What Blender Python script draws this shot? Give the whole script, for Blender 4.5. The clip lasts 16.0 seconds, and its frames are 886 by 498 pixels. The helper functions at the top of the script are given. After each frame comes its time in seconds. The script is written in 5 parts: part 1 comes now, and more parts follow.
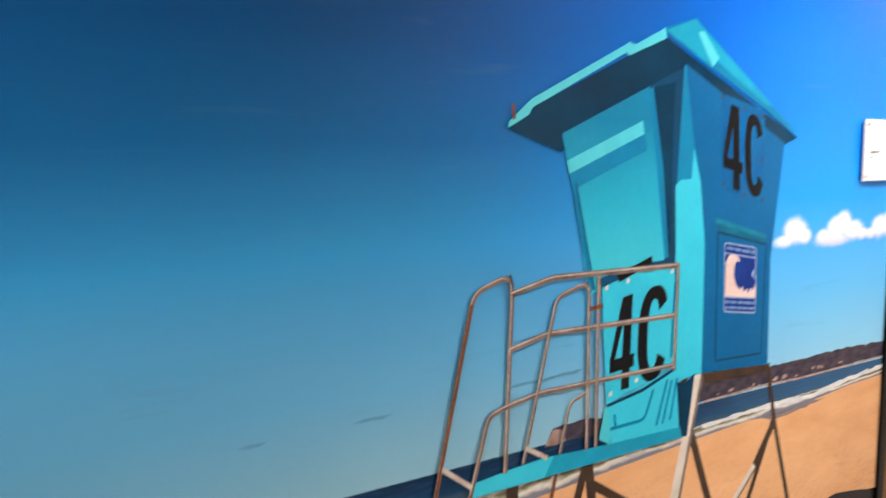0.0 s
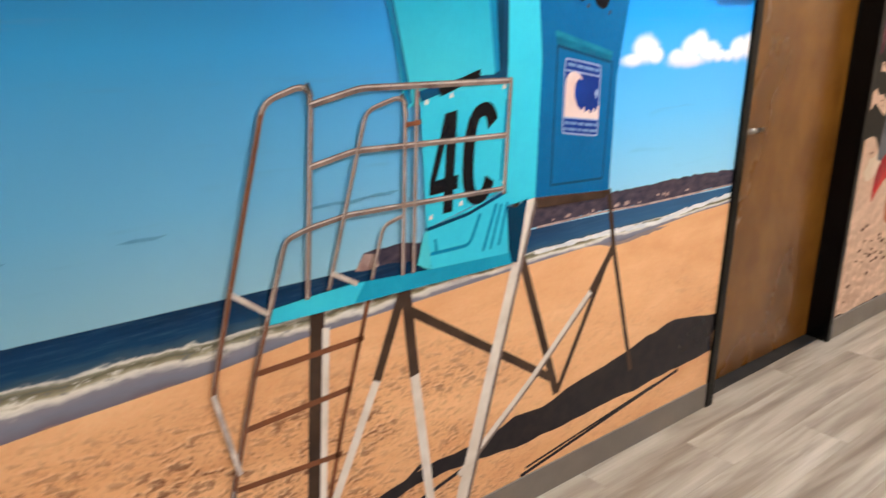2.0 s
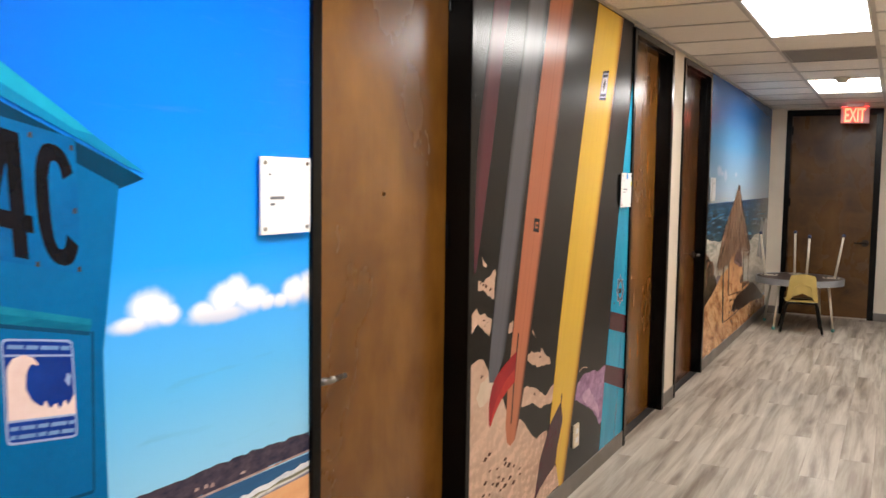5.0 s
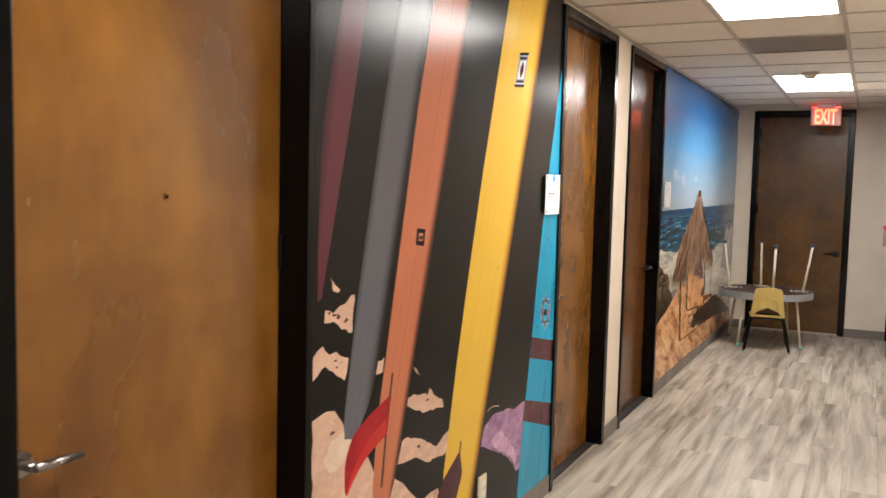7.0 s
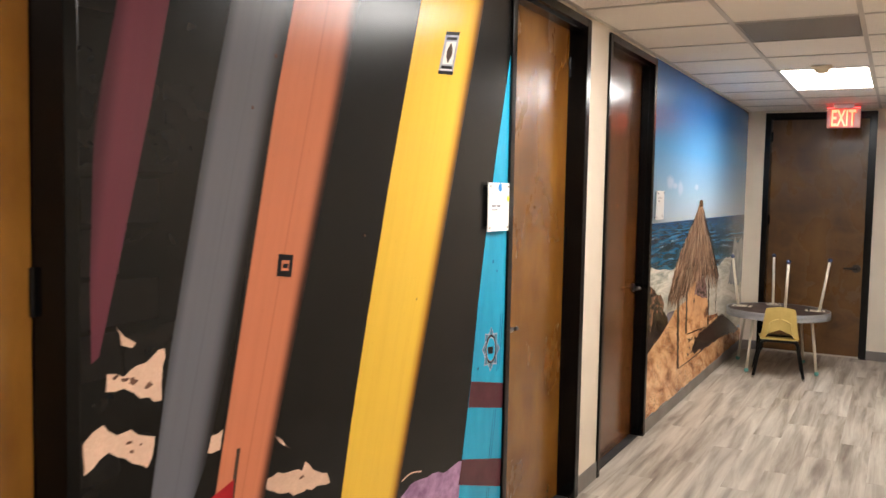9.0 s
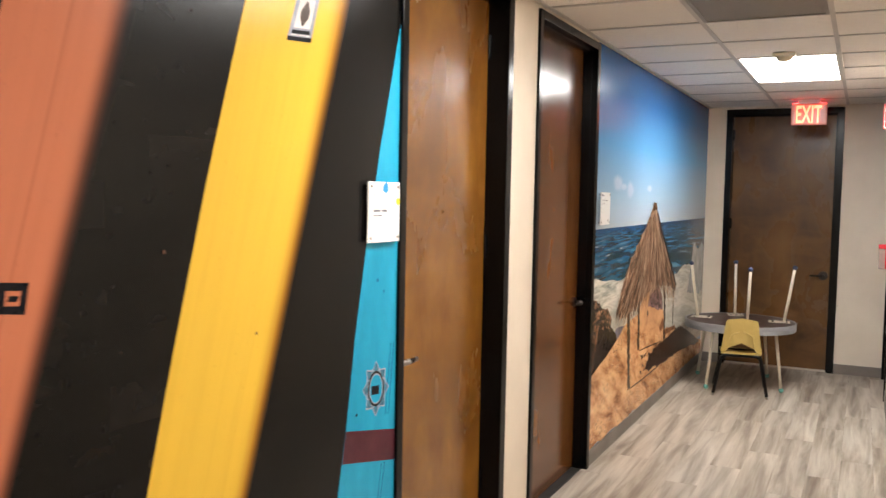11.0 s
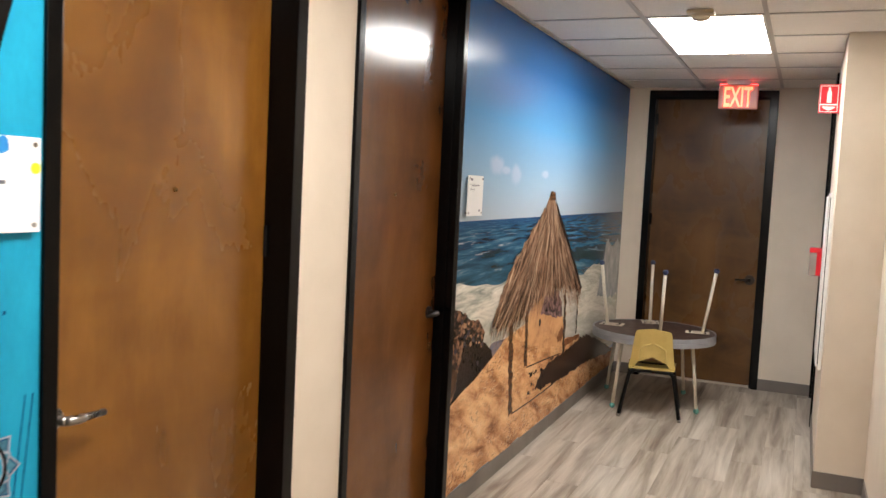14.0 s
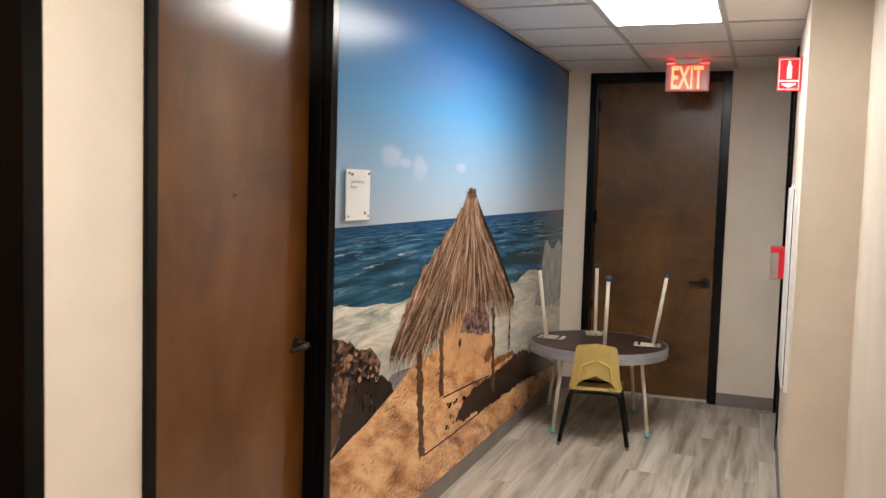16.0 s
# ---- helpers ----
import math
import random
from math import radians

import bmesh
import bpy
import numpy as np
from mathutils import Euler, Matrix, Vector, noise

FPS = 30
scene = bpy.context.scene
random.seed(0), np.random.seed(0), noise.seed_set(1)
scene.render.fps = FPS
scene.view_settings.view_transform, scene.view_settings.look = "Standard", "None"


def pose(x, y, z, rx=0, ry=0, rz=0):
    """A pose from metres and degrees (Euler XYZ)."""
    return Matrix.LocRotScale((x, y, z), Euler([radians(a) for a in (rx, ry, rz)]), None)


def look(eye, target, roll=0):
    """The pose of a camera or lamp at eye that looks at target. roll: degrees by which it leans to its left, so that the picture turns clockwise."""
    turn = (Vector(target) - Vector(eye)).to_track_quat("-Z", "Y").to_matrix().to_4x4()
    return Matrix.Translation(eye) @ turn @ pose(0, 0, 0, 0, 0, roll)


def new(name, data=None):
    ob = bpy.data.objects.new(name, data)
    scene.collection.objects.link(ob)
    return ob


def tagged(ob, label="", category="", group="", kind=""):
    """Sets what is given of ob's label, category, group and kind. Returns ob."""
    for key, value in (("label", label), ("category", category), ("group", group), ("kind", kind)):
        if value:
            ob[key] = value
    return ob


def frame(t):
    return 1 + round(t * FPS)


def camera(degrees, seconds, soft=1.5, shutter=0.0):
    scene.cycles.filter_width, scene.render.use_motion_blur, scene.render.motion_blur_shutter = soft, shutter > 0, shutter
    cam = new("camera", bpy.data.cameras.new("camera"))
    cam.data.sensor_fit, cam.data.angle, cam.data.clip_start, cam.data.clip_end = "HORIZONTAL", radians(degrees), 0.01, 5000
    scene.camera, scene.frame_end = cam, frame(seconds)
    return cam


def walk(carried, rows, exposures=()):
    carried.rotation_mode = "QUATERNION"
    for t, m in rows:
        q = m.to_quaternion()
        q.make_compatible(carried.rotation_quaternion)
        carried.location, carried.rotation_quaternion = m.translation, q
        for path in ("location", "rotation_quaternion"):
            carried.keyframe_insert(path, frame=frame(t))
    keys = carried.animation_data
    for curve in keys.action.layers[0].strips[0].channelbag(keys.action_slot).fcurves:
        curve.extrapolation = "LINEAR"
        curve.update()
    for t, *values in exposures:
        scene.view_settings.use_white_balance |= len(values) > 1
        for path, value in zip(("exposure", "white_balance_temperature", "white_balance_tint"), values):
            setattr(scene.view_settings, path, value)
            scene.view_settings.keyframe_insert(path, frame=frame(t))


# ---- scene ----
cam = camera(54.7, 16.0, shutter=0.5)
PATH = [
    (0, (0.052, -0.077, 1.549), (1.223, 1.527, 1.316), -0.2),
    (0.5, (0.152, -0.099, 1.515), (1.164, 1.587, 1.151), -0.1),
    (1, (0.22, -0.119, 1.487), (1.244, 1.517, 0.962), -0.3),
    (1.5, (0.293, -0.105, 1.452), (1.433, 1.421, 0.842), 0.4),
    (2, (0.34, -0.104, 1.468), (1.617, 1.315, 0.872), 1.5),
    (2.5, (0.426, -0.053, 1.512), (1.85, 1.258, 1.011), 1.8),
    (3, (0.476, -0.017, 1.53), (1.987, 1.232, 1.133), 1.0),
    (3.5, (0.577, -0.035, 1.546), (2.164, 1.138, 1.222), 1.8),
    (4, (0.737, -0.08, 1.571), (2.394, 1.008, 1.303), 3.0),
    (4.5, (0.895, -0.074, 1.58), (2.599, 0.949, 1.361), 2.1),
    (5, (1.092, -0.037, 1.582), (2.855, 0.893, 1.423), 0.8),
    (7.5, (2.153, -0.09, 1.583), (3.938, 0.799, 1.43), 1.4),
    (8, (2.359, -0.113, 1.587), (4.122, 0.821, 1.438), 1.4),
    (10.5, (3.38, -0.045, 1.6), (5.155, 0.871, 1.495), 1.1),
    (11, (3.545, -0.059, 1.599), (5.337, 0.82, 1.475), 1.1),
    (11.5, (3.755, -0.098, 1.596), (5.545, 0.786, 1.465), 2.5),
    (12, (3.937, -0.102, 1.591), (5.733, 0.77, 1.463), 2.4),
    (12.5, (4.159, -0.056, 1.601), (5.983, 0.759, 1.496), 1.4),
    (13, (4.361, -0.061, 1.585), (6.199, 0.718, 1.463), 1.2),
    (13.5, (4.559, -0.114, 1.586), (6.398, 0.657, 1.432), 3.0),
    (14, (4.742, -0.13, 1.583), (6.581, 0.643, 1.435), 2.8),
    (14.5, (5.001, -0.068, 1.581), (6.856, 0.67, 1.462), 1.1),
    (15, (5.202, -0.066, 1.573), (7.07, 0.636, 1.435), 1.0),
    (15.5, (5.429, -0.112, 1.591), (7.301, 0.577, 1.449), 1.9),
    (16, (5.636, -0.119, 1.583), (7.505, 0.576, 1.437), 1.7),
]
EXPOSURES = ((0, 0.02), (1, 0.23), (1.5, 0.04), (2, 0.08), (3.5, -0.04), (4, -0.06), (5, -0.1), (7.5, 0.17), (8, 0.18), (10.5, 0.3), (12, 0.22), (12.5, 0.21), (13, 0.1), (13.5, 0.04), (15.5, 0.0), (16, -0.03))
walk(cam, [(t, look(eye, target, roll)) for t, eye, target, roll in PATH], EXPOSURES)

# ---- light ----
world = bpy.data.worlds.new("world")
scene.world = world
world.use_nodes = True
world.node_tree.nodes["Background"].inputs[0].default_value = (0.0, 0.0, 0.0, 1)
LAMP = 25.0
LAMP_COLOUR = (1.0, 0.965, 0.93)

# ---- plan ----
WALL, RIGHT, JUT, JUT_X, END, BACK = 1.36, -0.53, -0.275, 9.89, 12.33, -3.2
CEIL, HEAD, BASE = 2.508, 2.49, 0.095
CELL, GRID_X, GRID_Y = 0.61, 9.336, 0.12
DOORS = ((2.962, 3.955), (6.08, 7.079), (7.412, 8.437))


# ---- small tools ----
def srgb(r, g, b):
    return tuple((c / 255 / 12.92 if c < 10.3 else ((c / 255 + 0.055) / 1.055) ** 2.4) for c in (r, g, b)) + (1.0,)


class Nodes:
    """A short way to write node trees."""

    def __init__(self, name):
        self.m = bpy.data.materials.new(name)
        self.m.use_nodes = True
        self.t = self.m.node_tree
        self.bsdf = self.t.nodes["Principled BSDF"]

    def add(self, kind, operation="", data_type="", blend_type=""):
        n = self.t.nodes.new(kind)
        if operation:
            n.operation = operation
        if data_type:
            n.data_type = data_type
        if blend_type:
            n.blend_type = blend_type
        return n

    def link(self, a, b):
        self.t.links.new(a, b)

    def put(self, socket, value):
        if isinstance(value, bpy.types.NodeSocket):
            self.link(value, socket)
        else:
            socket.default_value = value

    def coords(self, scale=(1, 1, 1), turn=(0, 0, 0), kind="Object", shift=(0, 0, 0)):
        c = self.add("ShaderNodeTexCoord")
        m = self.add("ShaderNodeMapping")
        m.inputs["Scale"].default_value = scale
        m.inputs["Rotation"].default_value = turn
        m.inputs["Location"].default_value = shift
        self.link(c.outputs[kind], m.inputs[0])
        return m.outputs[0]

    def noise(self, vector, scale, detail=4, rough=0.55, warp=0.0):
        n = self.add("ShaderNodeTexNoise")
        self.link(vector, n.inputs["Vector"])
        n.inputs["Scale"].default_value, n.inputs["Detail"].default_value = scale, detail
        n.inputs["Roughness"].default_value, n.inputs["Distortion"].default_value = rough, warp
        return n.outputs[0]

    def span(self, value, a, b, lo=0.0, hi=1.0, smooth=False):
        n = self.add("ShaderNodeMapRange")
        n.interpolation_type = "SMOOTHSTEP" if smooth else "LINEAR"
        self.put(n.inputs[0], value)
        for k, v in zip((1, 2, 3, 4), (a, b, lo, hi)):
            n.inputs[k].default_value = v
        return n.outputs[0]

    def math(self, op, a, b=0.0):
        n = self.add("ShaderNodeMath", operation=op)
        self.put(n.inputs[0], a)
        self.put(n.inputs[1], b)
        return n.outputs[0]

    def mix(self, f, a, b, blend="MIX"):
        n = self.add("ShaderNodeMix", data_type="RGBA", blend_type=blend)
        self.put(n.inputs[0], f)
        self.put(n.inputs[6], a)
        self.put(n.inputs[7], b)
        return n.outputs[2]

    def ramp(self, f, stops):
        n = self.add("ShaderNodeValToRGB")
        self.put(n.inputs[0], f)
        e = n.color_ramp.elements
        while len(e) < len(stops):
            e.new(0.5)
        for k, (p, c) in enumerate(stops):
            e[k].position, e[k].color = p, c
        return n.outputs[0]

    def bump(self, height, strength, distance=0.01):
        n = self.add("ShaderNodeBump")
        n.inputs["Strength"].default_value, n.inputs["Distance"].default_value = strength, distance
        self.link(height, n.inputs["Height"])
        self.link(n.outputs[0], self.bsdf.inputs["Normal"])

    def done(self, colour, rough=0.5, metal=0.0, spec=0.5):
        self.put(self.bsdf.inputs["Base Color"], colour)
        self.put(self.bsdf.inputs["Roughness"], rough)
        self.bsdf.inputs["Metallic"].default_value = metal
        self.bsdf.inputs["Specular IOR Level"].default_value = spec
        return self.m


def surface(name, a, b, scale=6.0, stretch=(1, 1, 1), rough=0.5, metal=0.0, spec=0.5, relief=0.0, fine=120.0, grain=0.12):
    """A surface of two tones: broad blotches, and a fine grain over them."""
    n = Nodes(name)
    v = n.coords(stretch)
    wide = n.span(n.noise(v, scale, 5), 0.3, 0.7)
    thin = n.noise(v, fine, 3)
    c = n.mix(wide, a, b)
    c = n.mix(grain, c, n.mix(thin, (0.02, 0.02, 0.02, 1), (1, 1, 1, 1)), "OVERLAY")
    if relief:
        n.bump(thin, relief, 0.002)
    return n.done(c, n.span(wide, 0, 1, rough * 0.9, min(1, rough * 1.12)), metal, spec)


def link_mesh(name, bm, material, parent=None, label="", smooth=False):
    me = bpy.data.meshes.new(name)
    if smooth:
        for f in bm.faces:
            f.smooth = True
    bm.to_mesh(me)
    bm.free()
    me.materials.append(material)
    ob = new(name, me)
    if parent:
        ob.parent = parent
    if label:
        ob["label"] = label
    return ob


def part(name, bm, material, parent, label="", smooth=False):
    return link_mesh(name, bm, material, parent, label, smooth)


def thing(name, label, category, m=None, group="", kind=""):
    ob = new(name)
    ob.empty_display_size = 0.1
    if m is not None:
        ob.matrix_basis = m
    return tagged(ob, label, category, group, kind)


def box(lo, hi, soft=0.0, bm=None):
    """A box from its two far corners, with rounded edges where soft is given."""
    b = bmesh.new()
    bmesh.ops.create_cube(b, size=1)
    for v in b.verts:
        v.co = Vector([l + (h - l) * (c + 0.5) for l, h, c in zip(lo, hi, v.co)])
    if soft:
        bmesh.ops.bevel(b, geom=b.edges[:], offset=soft, segments=2, affect="EDGES", profile=0.6)
    if bm is None:
        return b
    me = bpy.data.meshes.new("tmp")
    b.to_mesh(me)
    b.free()
    bm.from_mesh(me)
    bpy.data.meshes.remove(me)
    return bm


def tube(points, radius, sides=12, bm=None, ends=True):
    """A round bar along a line of points."""
    bm = bm or bmesh.new()
    pts = [Vector(p) for p in points]
    rings = []
    side = None
    for k, p in enumerate(pts):
        a = (p - pts[k - 1]).normalized() if k else None
        b = (pts[k + 1] - p).normalized() if k + 1 < len(pts) else None
        d = ((a or b) + (b or a)).normalized()
        if side is None:
            side = d.orthogonal().normalized()
        side = (side - d * side.dot(d)).normalized()
        up = d.cross(side)
        r = radius[k] if isinstance(radius, (list, tuple)) else radius
        rings.append([bm.verts.new(p + r * (math.cos(q) * side + math.sin(q) * up)) for q in [2 * math.pi * i / sides for i in range(sides)]])
    for r0, r1 in zip(rings, rings[1:]):
        for i in range(sides):
            bm.faces.new((r0[i], r0[(i + 1) % sides], r1[(i + 1) % sides], r1[i]))
    if ends:
        bm.faces.new(rings[0][::-1])
        bm.faces.new(rings[-1])
    return bm


def rounded(points, r, steps=5):
    """A line with its inner corners rounded off."""
    pts = [Vector(p) for p in points]
    out = [pts[0]]
    for a, b, c in zip(pts, pts[1:], pts[2:]):
        p, q = b + (a - b).normalized() * r, b + (c - b).normalized() * r
        for k in range(steps + 1):
            t = k / steps
            out.append(p * (1 - t) ** 2 + b * 2 * t * (1 - t) + q * t * t)
    return out + [pts[-1]]


def lathe(profile, sides=32, caps=True):
    """A turned solid from (radius, height) pairs."""
    bm = bmesh.new()
    rings = []
    for r, z in profile:
        rings.append([bm.verts.new((r * math.cos(2 * math.pi * i / sides), r * math.sin(2 * math.pi * i / sides), z)) for i in range(sides)])
    for r0, r1 in zip(rings, rings[1:]):
        for i in range(sides):
            bm.faces.new((r0[i], r0[(i + 1) % sides], r1[(i + 1) % sides], r1[i]))
    if caps:
        bm.faces.new(rings[0][::-1])
        bm.faces.new(rings[-1])
    return bm


def letters(text, bold=0.0):
    """Letters of the built-in font as a flat mesh, scaled to the unit square."""
    cu = bpy.data.curves.new("letters", "FONT")
    cu.body, cu.offset, cu.resolution_u = text, bold, 5
    ob = bpy.data.objects.new("letters", cu)
    scene.collection.objects.link(ob)
    bpy.context.view_layer.update()
    me = bpy.data.meshes.new_from_object(ob.evaluated_get(bpy.context.evaluated_depsgraph_get()))
    bpy.data.objects.remove(ob)
    bpy.data.curves.remove(cu)
    bm = bmesh.new()
    bm.from_mesh(me)
    bpy.data.meshes.remove(me)
    xs, ys = [v.co.x for v in bm.verts], [v.co.y for v in bm.verts]
    for v in bm.verts:
        v.co = Vector(((v.co.x - min(xs)) / (max(xs) - min(xs)), (v.co.y - min(ys)) / (max(ys) - min(ys)), 0))
    return bm


# ---- materials of the building ----
PAINT = surface("cream_paint", srgb(226, 212, 194), srgb(214, 200, 181), 2.5, rough=0.62, relief=0.12, fine=260, grain=0.04)
RUBBER = surface("taupe_rubber", srgb(124, 116, 108), srgb(110, 103, 97), 4, rough=0.5, fine=90, grain=0.08)
BLACK_STEEL = surface("black_painted_steel", srgb(4, 4, 4), srgb(7, 6, 6), 5, rough=0.2, spec=0.17, fine=160, grain=0.0)
GRID = surface("ceiling_grid_paint", srgb(190, 182, 173), srgb(178, 171, 162), 3, rough=0.5, fine=120, grain=0.03)
CHROME = surface("brushed_nickel", srgb(170, 166, 160), srgb(140, 136, 130), 9, rough=0.28, metal=1.0, grain=0.05)
ALUMINIUM = surface("pale_aluminium", srgb(214, 206, 194), srgb(196, 188, 176), 9, rough=0.5, grain=0.05)
BRONZE = surface("dark_bronze", srgb(60, 52, 46), srgb(40, 35, 32), 9, rough=0.35, metal=0.8, grain=0.05)
DARK_STRIP = surface("near_black_strip", srgb(26, 23, 21), srgb(18, 16, 15), 6, rough=0.7, fine=90, grain=0.05)
SUBFLOOR = surface("dark_subfloor", srgb(62, 56, 50), srgb(48, 44, 40), 5, rough=0.8)


def tile_material():
    n = Nodes("mineral_fibre_tile")
    v = n.coords()
    pits = n.span(n.noise(v, 170, 2, 0.7), 0.36, 0.46)
    blot = n.noise(v, 1.3, 4)
    c = n.mix(blot, srgb(240, 233, 224), srgb(230, 222, 212))
    c = n.mix(pits, srgb(190, 183, 174), c)
    n.bump(pits, 0.25, 0.002)
    return n.done(c, 0.9, 0, 0.2)


def plank_material():
    n = Nodes("grey_oak_vinyl")
    info = n.add("ShaderNodeObjectInfo")
    v = n.coords((1, 1, 1))
    shift = n.add("ShaderNodeCombineXYZ")
    n.link(n.math("MULTIPLY", info.outputs["Random"], 37.0), shift.inputs[0])
    n.link(n.math("MULTIPLY", info.outputs["Random"], 11.0), shift.inputs[2])
    add = n.add("ShaderNodeVectorMath", operation="ADD")
    n.link(v, add.inputs[0])
    n.link(shift.outputs[0], add.inputs[1])
    stretch = n.add("ShaderNodeMapping")
    stretch.inputs["Scale"].default_value = (0.5, 6.0, 1.0)
    n.link(add.outputs[0], stretch.inputs[0])
    broad = n.noise(stretch.outputs[0], 2.2, 4, 0.55, 0.4)
    fibre = n.add("ShaderNodeMapping")
    fibre.inputs["Scale"].default_value = (1.1, 60.0, 1.0)
    n.link(add.outputs[0], fibre.inputs[0])
    thin = n.noise(fibre.outputs[0], 2.5, 5, 0.6, 0.2)
    c = n.ramp(broad, ((0.28, srgb(112, 99, 86)), (0.41, srgb(150, 138, 124)), (0.54, srgb(180, 170, 156)), (0.72, srgb(204, 195, 182))))
    c = n.mix(n.span(thin, 0.35, 0.7, 0.0, 0.17), c, srgb(104, 92, 82))
    tone = n.math("FRACT", n.math("MULTIPLY", info.outputs["Random"], 7.3))
    c = n.mix(n.span(tone, 0.55, 1, 0.0, 0.3), c, srgb(118, 106, 94))
    c = n.mix(n.span(tone, 0.35, 0, 0.0, 0.25), c, srgb(208, 200, 188))
    n.bump(thin, 0.12, 0.002)
    return n.done(c, n.span(broad, 0.3, 0.7, 0.46, 0.36), 0, 0.45)


def wood_material(name, dark, mid, light, rough=0.22, shine=0.5, smudge=0.0):
    n = Nodes(name)
    info = n.add("ShaderNodeObjectInfo")
    v = n.coords((1, 1, 1))
    add = n.add("ShaderNodeVectorMath", operation="ADD")
    shift = n.add("ShaderNodeCombineXYZ")
    n.link(n.math("MULTIPLY", info.outputs["Random"], 23.0), shift.inputs[0])
    n.link(v, add.inputs[0])
    n.link(shift.outputs[0], add.inputs[1])

    def at(scale):
        m = n.add("ShaderNodeMapping")
        m.inputs["Scale"].default_value = scale
        n.link(add.outputs[0], m.inputs[0])
        return m.outputs[0]

    cloud = n.noise(at((1.9, 1, 1.0)), 1.5, 5, 0.55, 0.25)
    flame = n.noise(at((7, 1, 0.55)), 2.0, 4, 0.5, 0.3)
    pore = n.noise(at((60, 1, 1.2)), 2.5, 2, 0.5)
    c = n.ramp(cloud, ((0.3, dark), (0.5, mid), (0.7, light)))
    c = n.mix(n.span(flame, 0.45, 0.8, 0.0, 0.09, True), c, dark)
    c = n.mix(n.span(pore, 0.42, 0.75, 0.0, 0.11), c, dark)
    fleck = n.noise(at((5, 1, 9)), 2.0, 4, 0.6)
    c = n.mix(n.span(fleck, 0.45, 0.78, 0.0, 0.12, True), c, light)
    figure = n.noise(at((0.8, 1, 3.5)), 1.6, 3, 0.45, 0.5)
    c = n.mix(n.span(figure, 0.36, 0.74, 0.0, 0.26, True), c, light)
    if smudge:
        swirl = n.noise(at((1.3, 1, 2.2)), 2.2, 4, 0.5, 1.0)
        c = n.mix(n.span(swirl, 0.46, 0.74, 0.0, smudge, True), c, light)
    return n.done(c, n.span(cloud, 0.3, 0.7, rough * 1.2, rough * 0.85), 0, shine)


OLD_BRASS = surface("tarnished_brass", srgb(104, 70, 40), srgb(84, 56, 34), 20, rough=0.45, metal=0.6)
BRASS = surface("dull_brass", srgb(150, 112, 62), srgb(128, 94, 50), 20, rough=0.35, metal=1.0)
TILE = tile_material()
PLANK = plank_material()
OAK = wood_material("amber_wood_veneer", srgb(87, 52, 17), srgb(111, 70, 24), srgb(137, 92, 36), 0.25, 0.6)
WALNUT = wood_material("red_brown_wood_veneer", srgb(74, 43, 19), srgb(98, 59, 26), srgb(118, 74, 35), 0.17)
UMBER = wood_material("dull_brown_wood_veneer", srgb(52, 33, 17), srgb(86, 57, 29), srgb(116, 82, 46), 0.28, 0.32, 0.5)


def glowing(name, colour, strength):
    n = Nodes(name)
    n.bsdf.inputs["Emission Color"].default_value = colour
    n.bsdf.inputs["Emission Strength"].default_value = strength
    return n.done((0.8, 0.8, 0.8, 1), 0.4)


DIFFUSER = glowing("lit_diffuser", (*LAMP_COLOUR, 1), LAMP)
LETTER_GLOW = glowing("lit_exit_letters", (1.0, 0.075, 0.012, 1), 5.5)
# glow added over the exit sign to redden the ceiling
RED_GLOW = glowing("added_red_glow", (1.0, 0.03, 0.03, 1), 14.0)

# ---- the large structure ----
floor = tagged(link_mesh("floor", box((BACK, RIGHT - 0.2, -0.1), (END + 0.3, WALL + 0.3, -0.004)), SUBFLOOR), "grey oak-look vinyl plank floor", "floor", kind="structure")


def wall_left():
    bm = bmesh.new()
    edges = [BACK - 0.2] + [e for d in DOORS for e in d] + [END + 0.3]
    for a, b in zip(edges[::2], edges[1::2]):
        box((a, WALL, 0), (b, WALL + 0.22, HEAD), bm=bm)
    box((BACK - 0.2, WALL, HEAD), (END + 0.3, WALL + 0.22, CEIL + 0.1), bm=bm)
    return link_mesh("wall_left", bm, PAINT)


def wall_end():
    bm = bmesh.new()
    box((END, JUT, 0), (END + 0.2, 0.14, HEAD), bm=bm)
    box((END, 1.185, 0), (END + 0.2, WALL, HEAD), bm=bm)
    box((END, JUT, HEAD), (END + 0.2, WALL, CEIL + 0.1), bm=bm)
    return link_mesh("wall_end", bm, PAINT)


def wall_right():
    bm = bmesh.new()
    box((BACK - 0.2, RIGHT - 0.2, 0), (JUT_X, RIGHT, CEIL + 0.1), bm=bm)
    box((JUT_X, RIGHT - 0.2, 0), (11.29, JUT, CEIL + 0.1), bm=bm)
    box((11.29, RIGHT - 0.2, HEAD), (12.31, JUT, CEIL + 0.1), bm=bm)
    box((12.31, RIGHT - 0.2, 0), (END + 0.3, JUT, CEIL + 0.1), bm=bm)
    return link_mesh("wall_right", bm, PAINT)


tagged(wall_left(), "cream painted corridor wall with three doors", "wall", kind="structure")
tagged(wall_end(), "cream painted wall at the corridor's end", "wall", kind="structure")
tagged(wall_right(), "cream painted wall that steps in", "wall", kind="structure")
# added out of view: closes the corridor behind the start and bounces light
tagged(link_mesh("wall_back", box((BACK - 0.2, RIGHT, 0), (BACK, WALL, CEIL + 0.1)), PAINT), "unseen cream wall closing the corridor's near end", "wall", kind="structure")

LIGHTS = [GRID_X - 6 * CELL * k for k in range(4)]
VENT_X = GRID_X - 3 * CELL


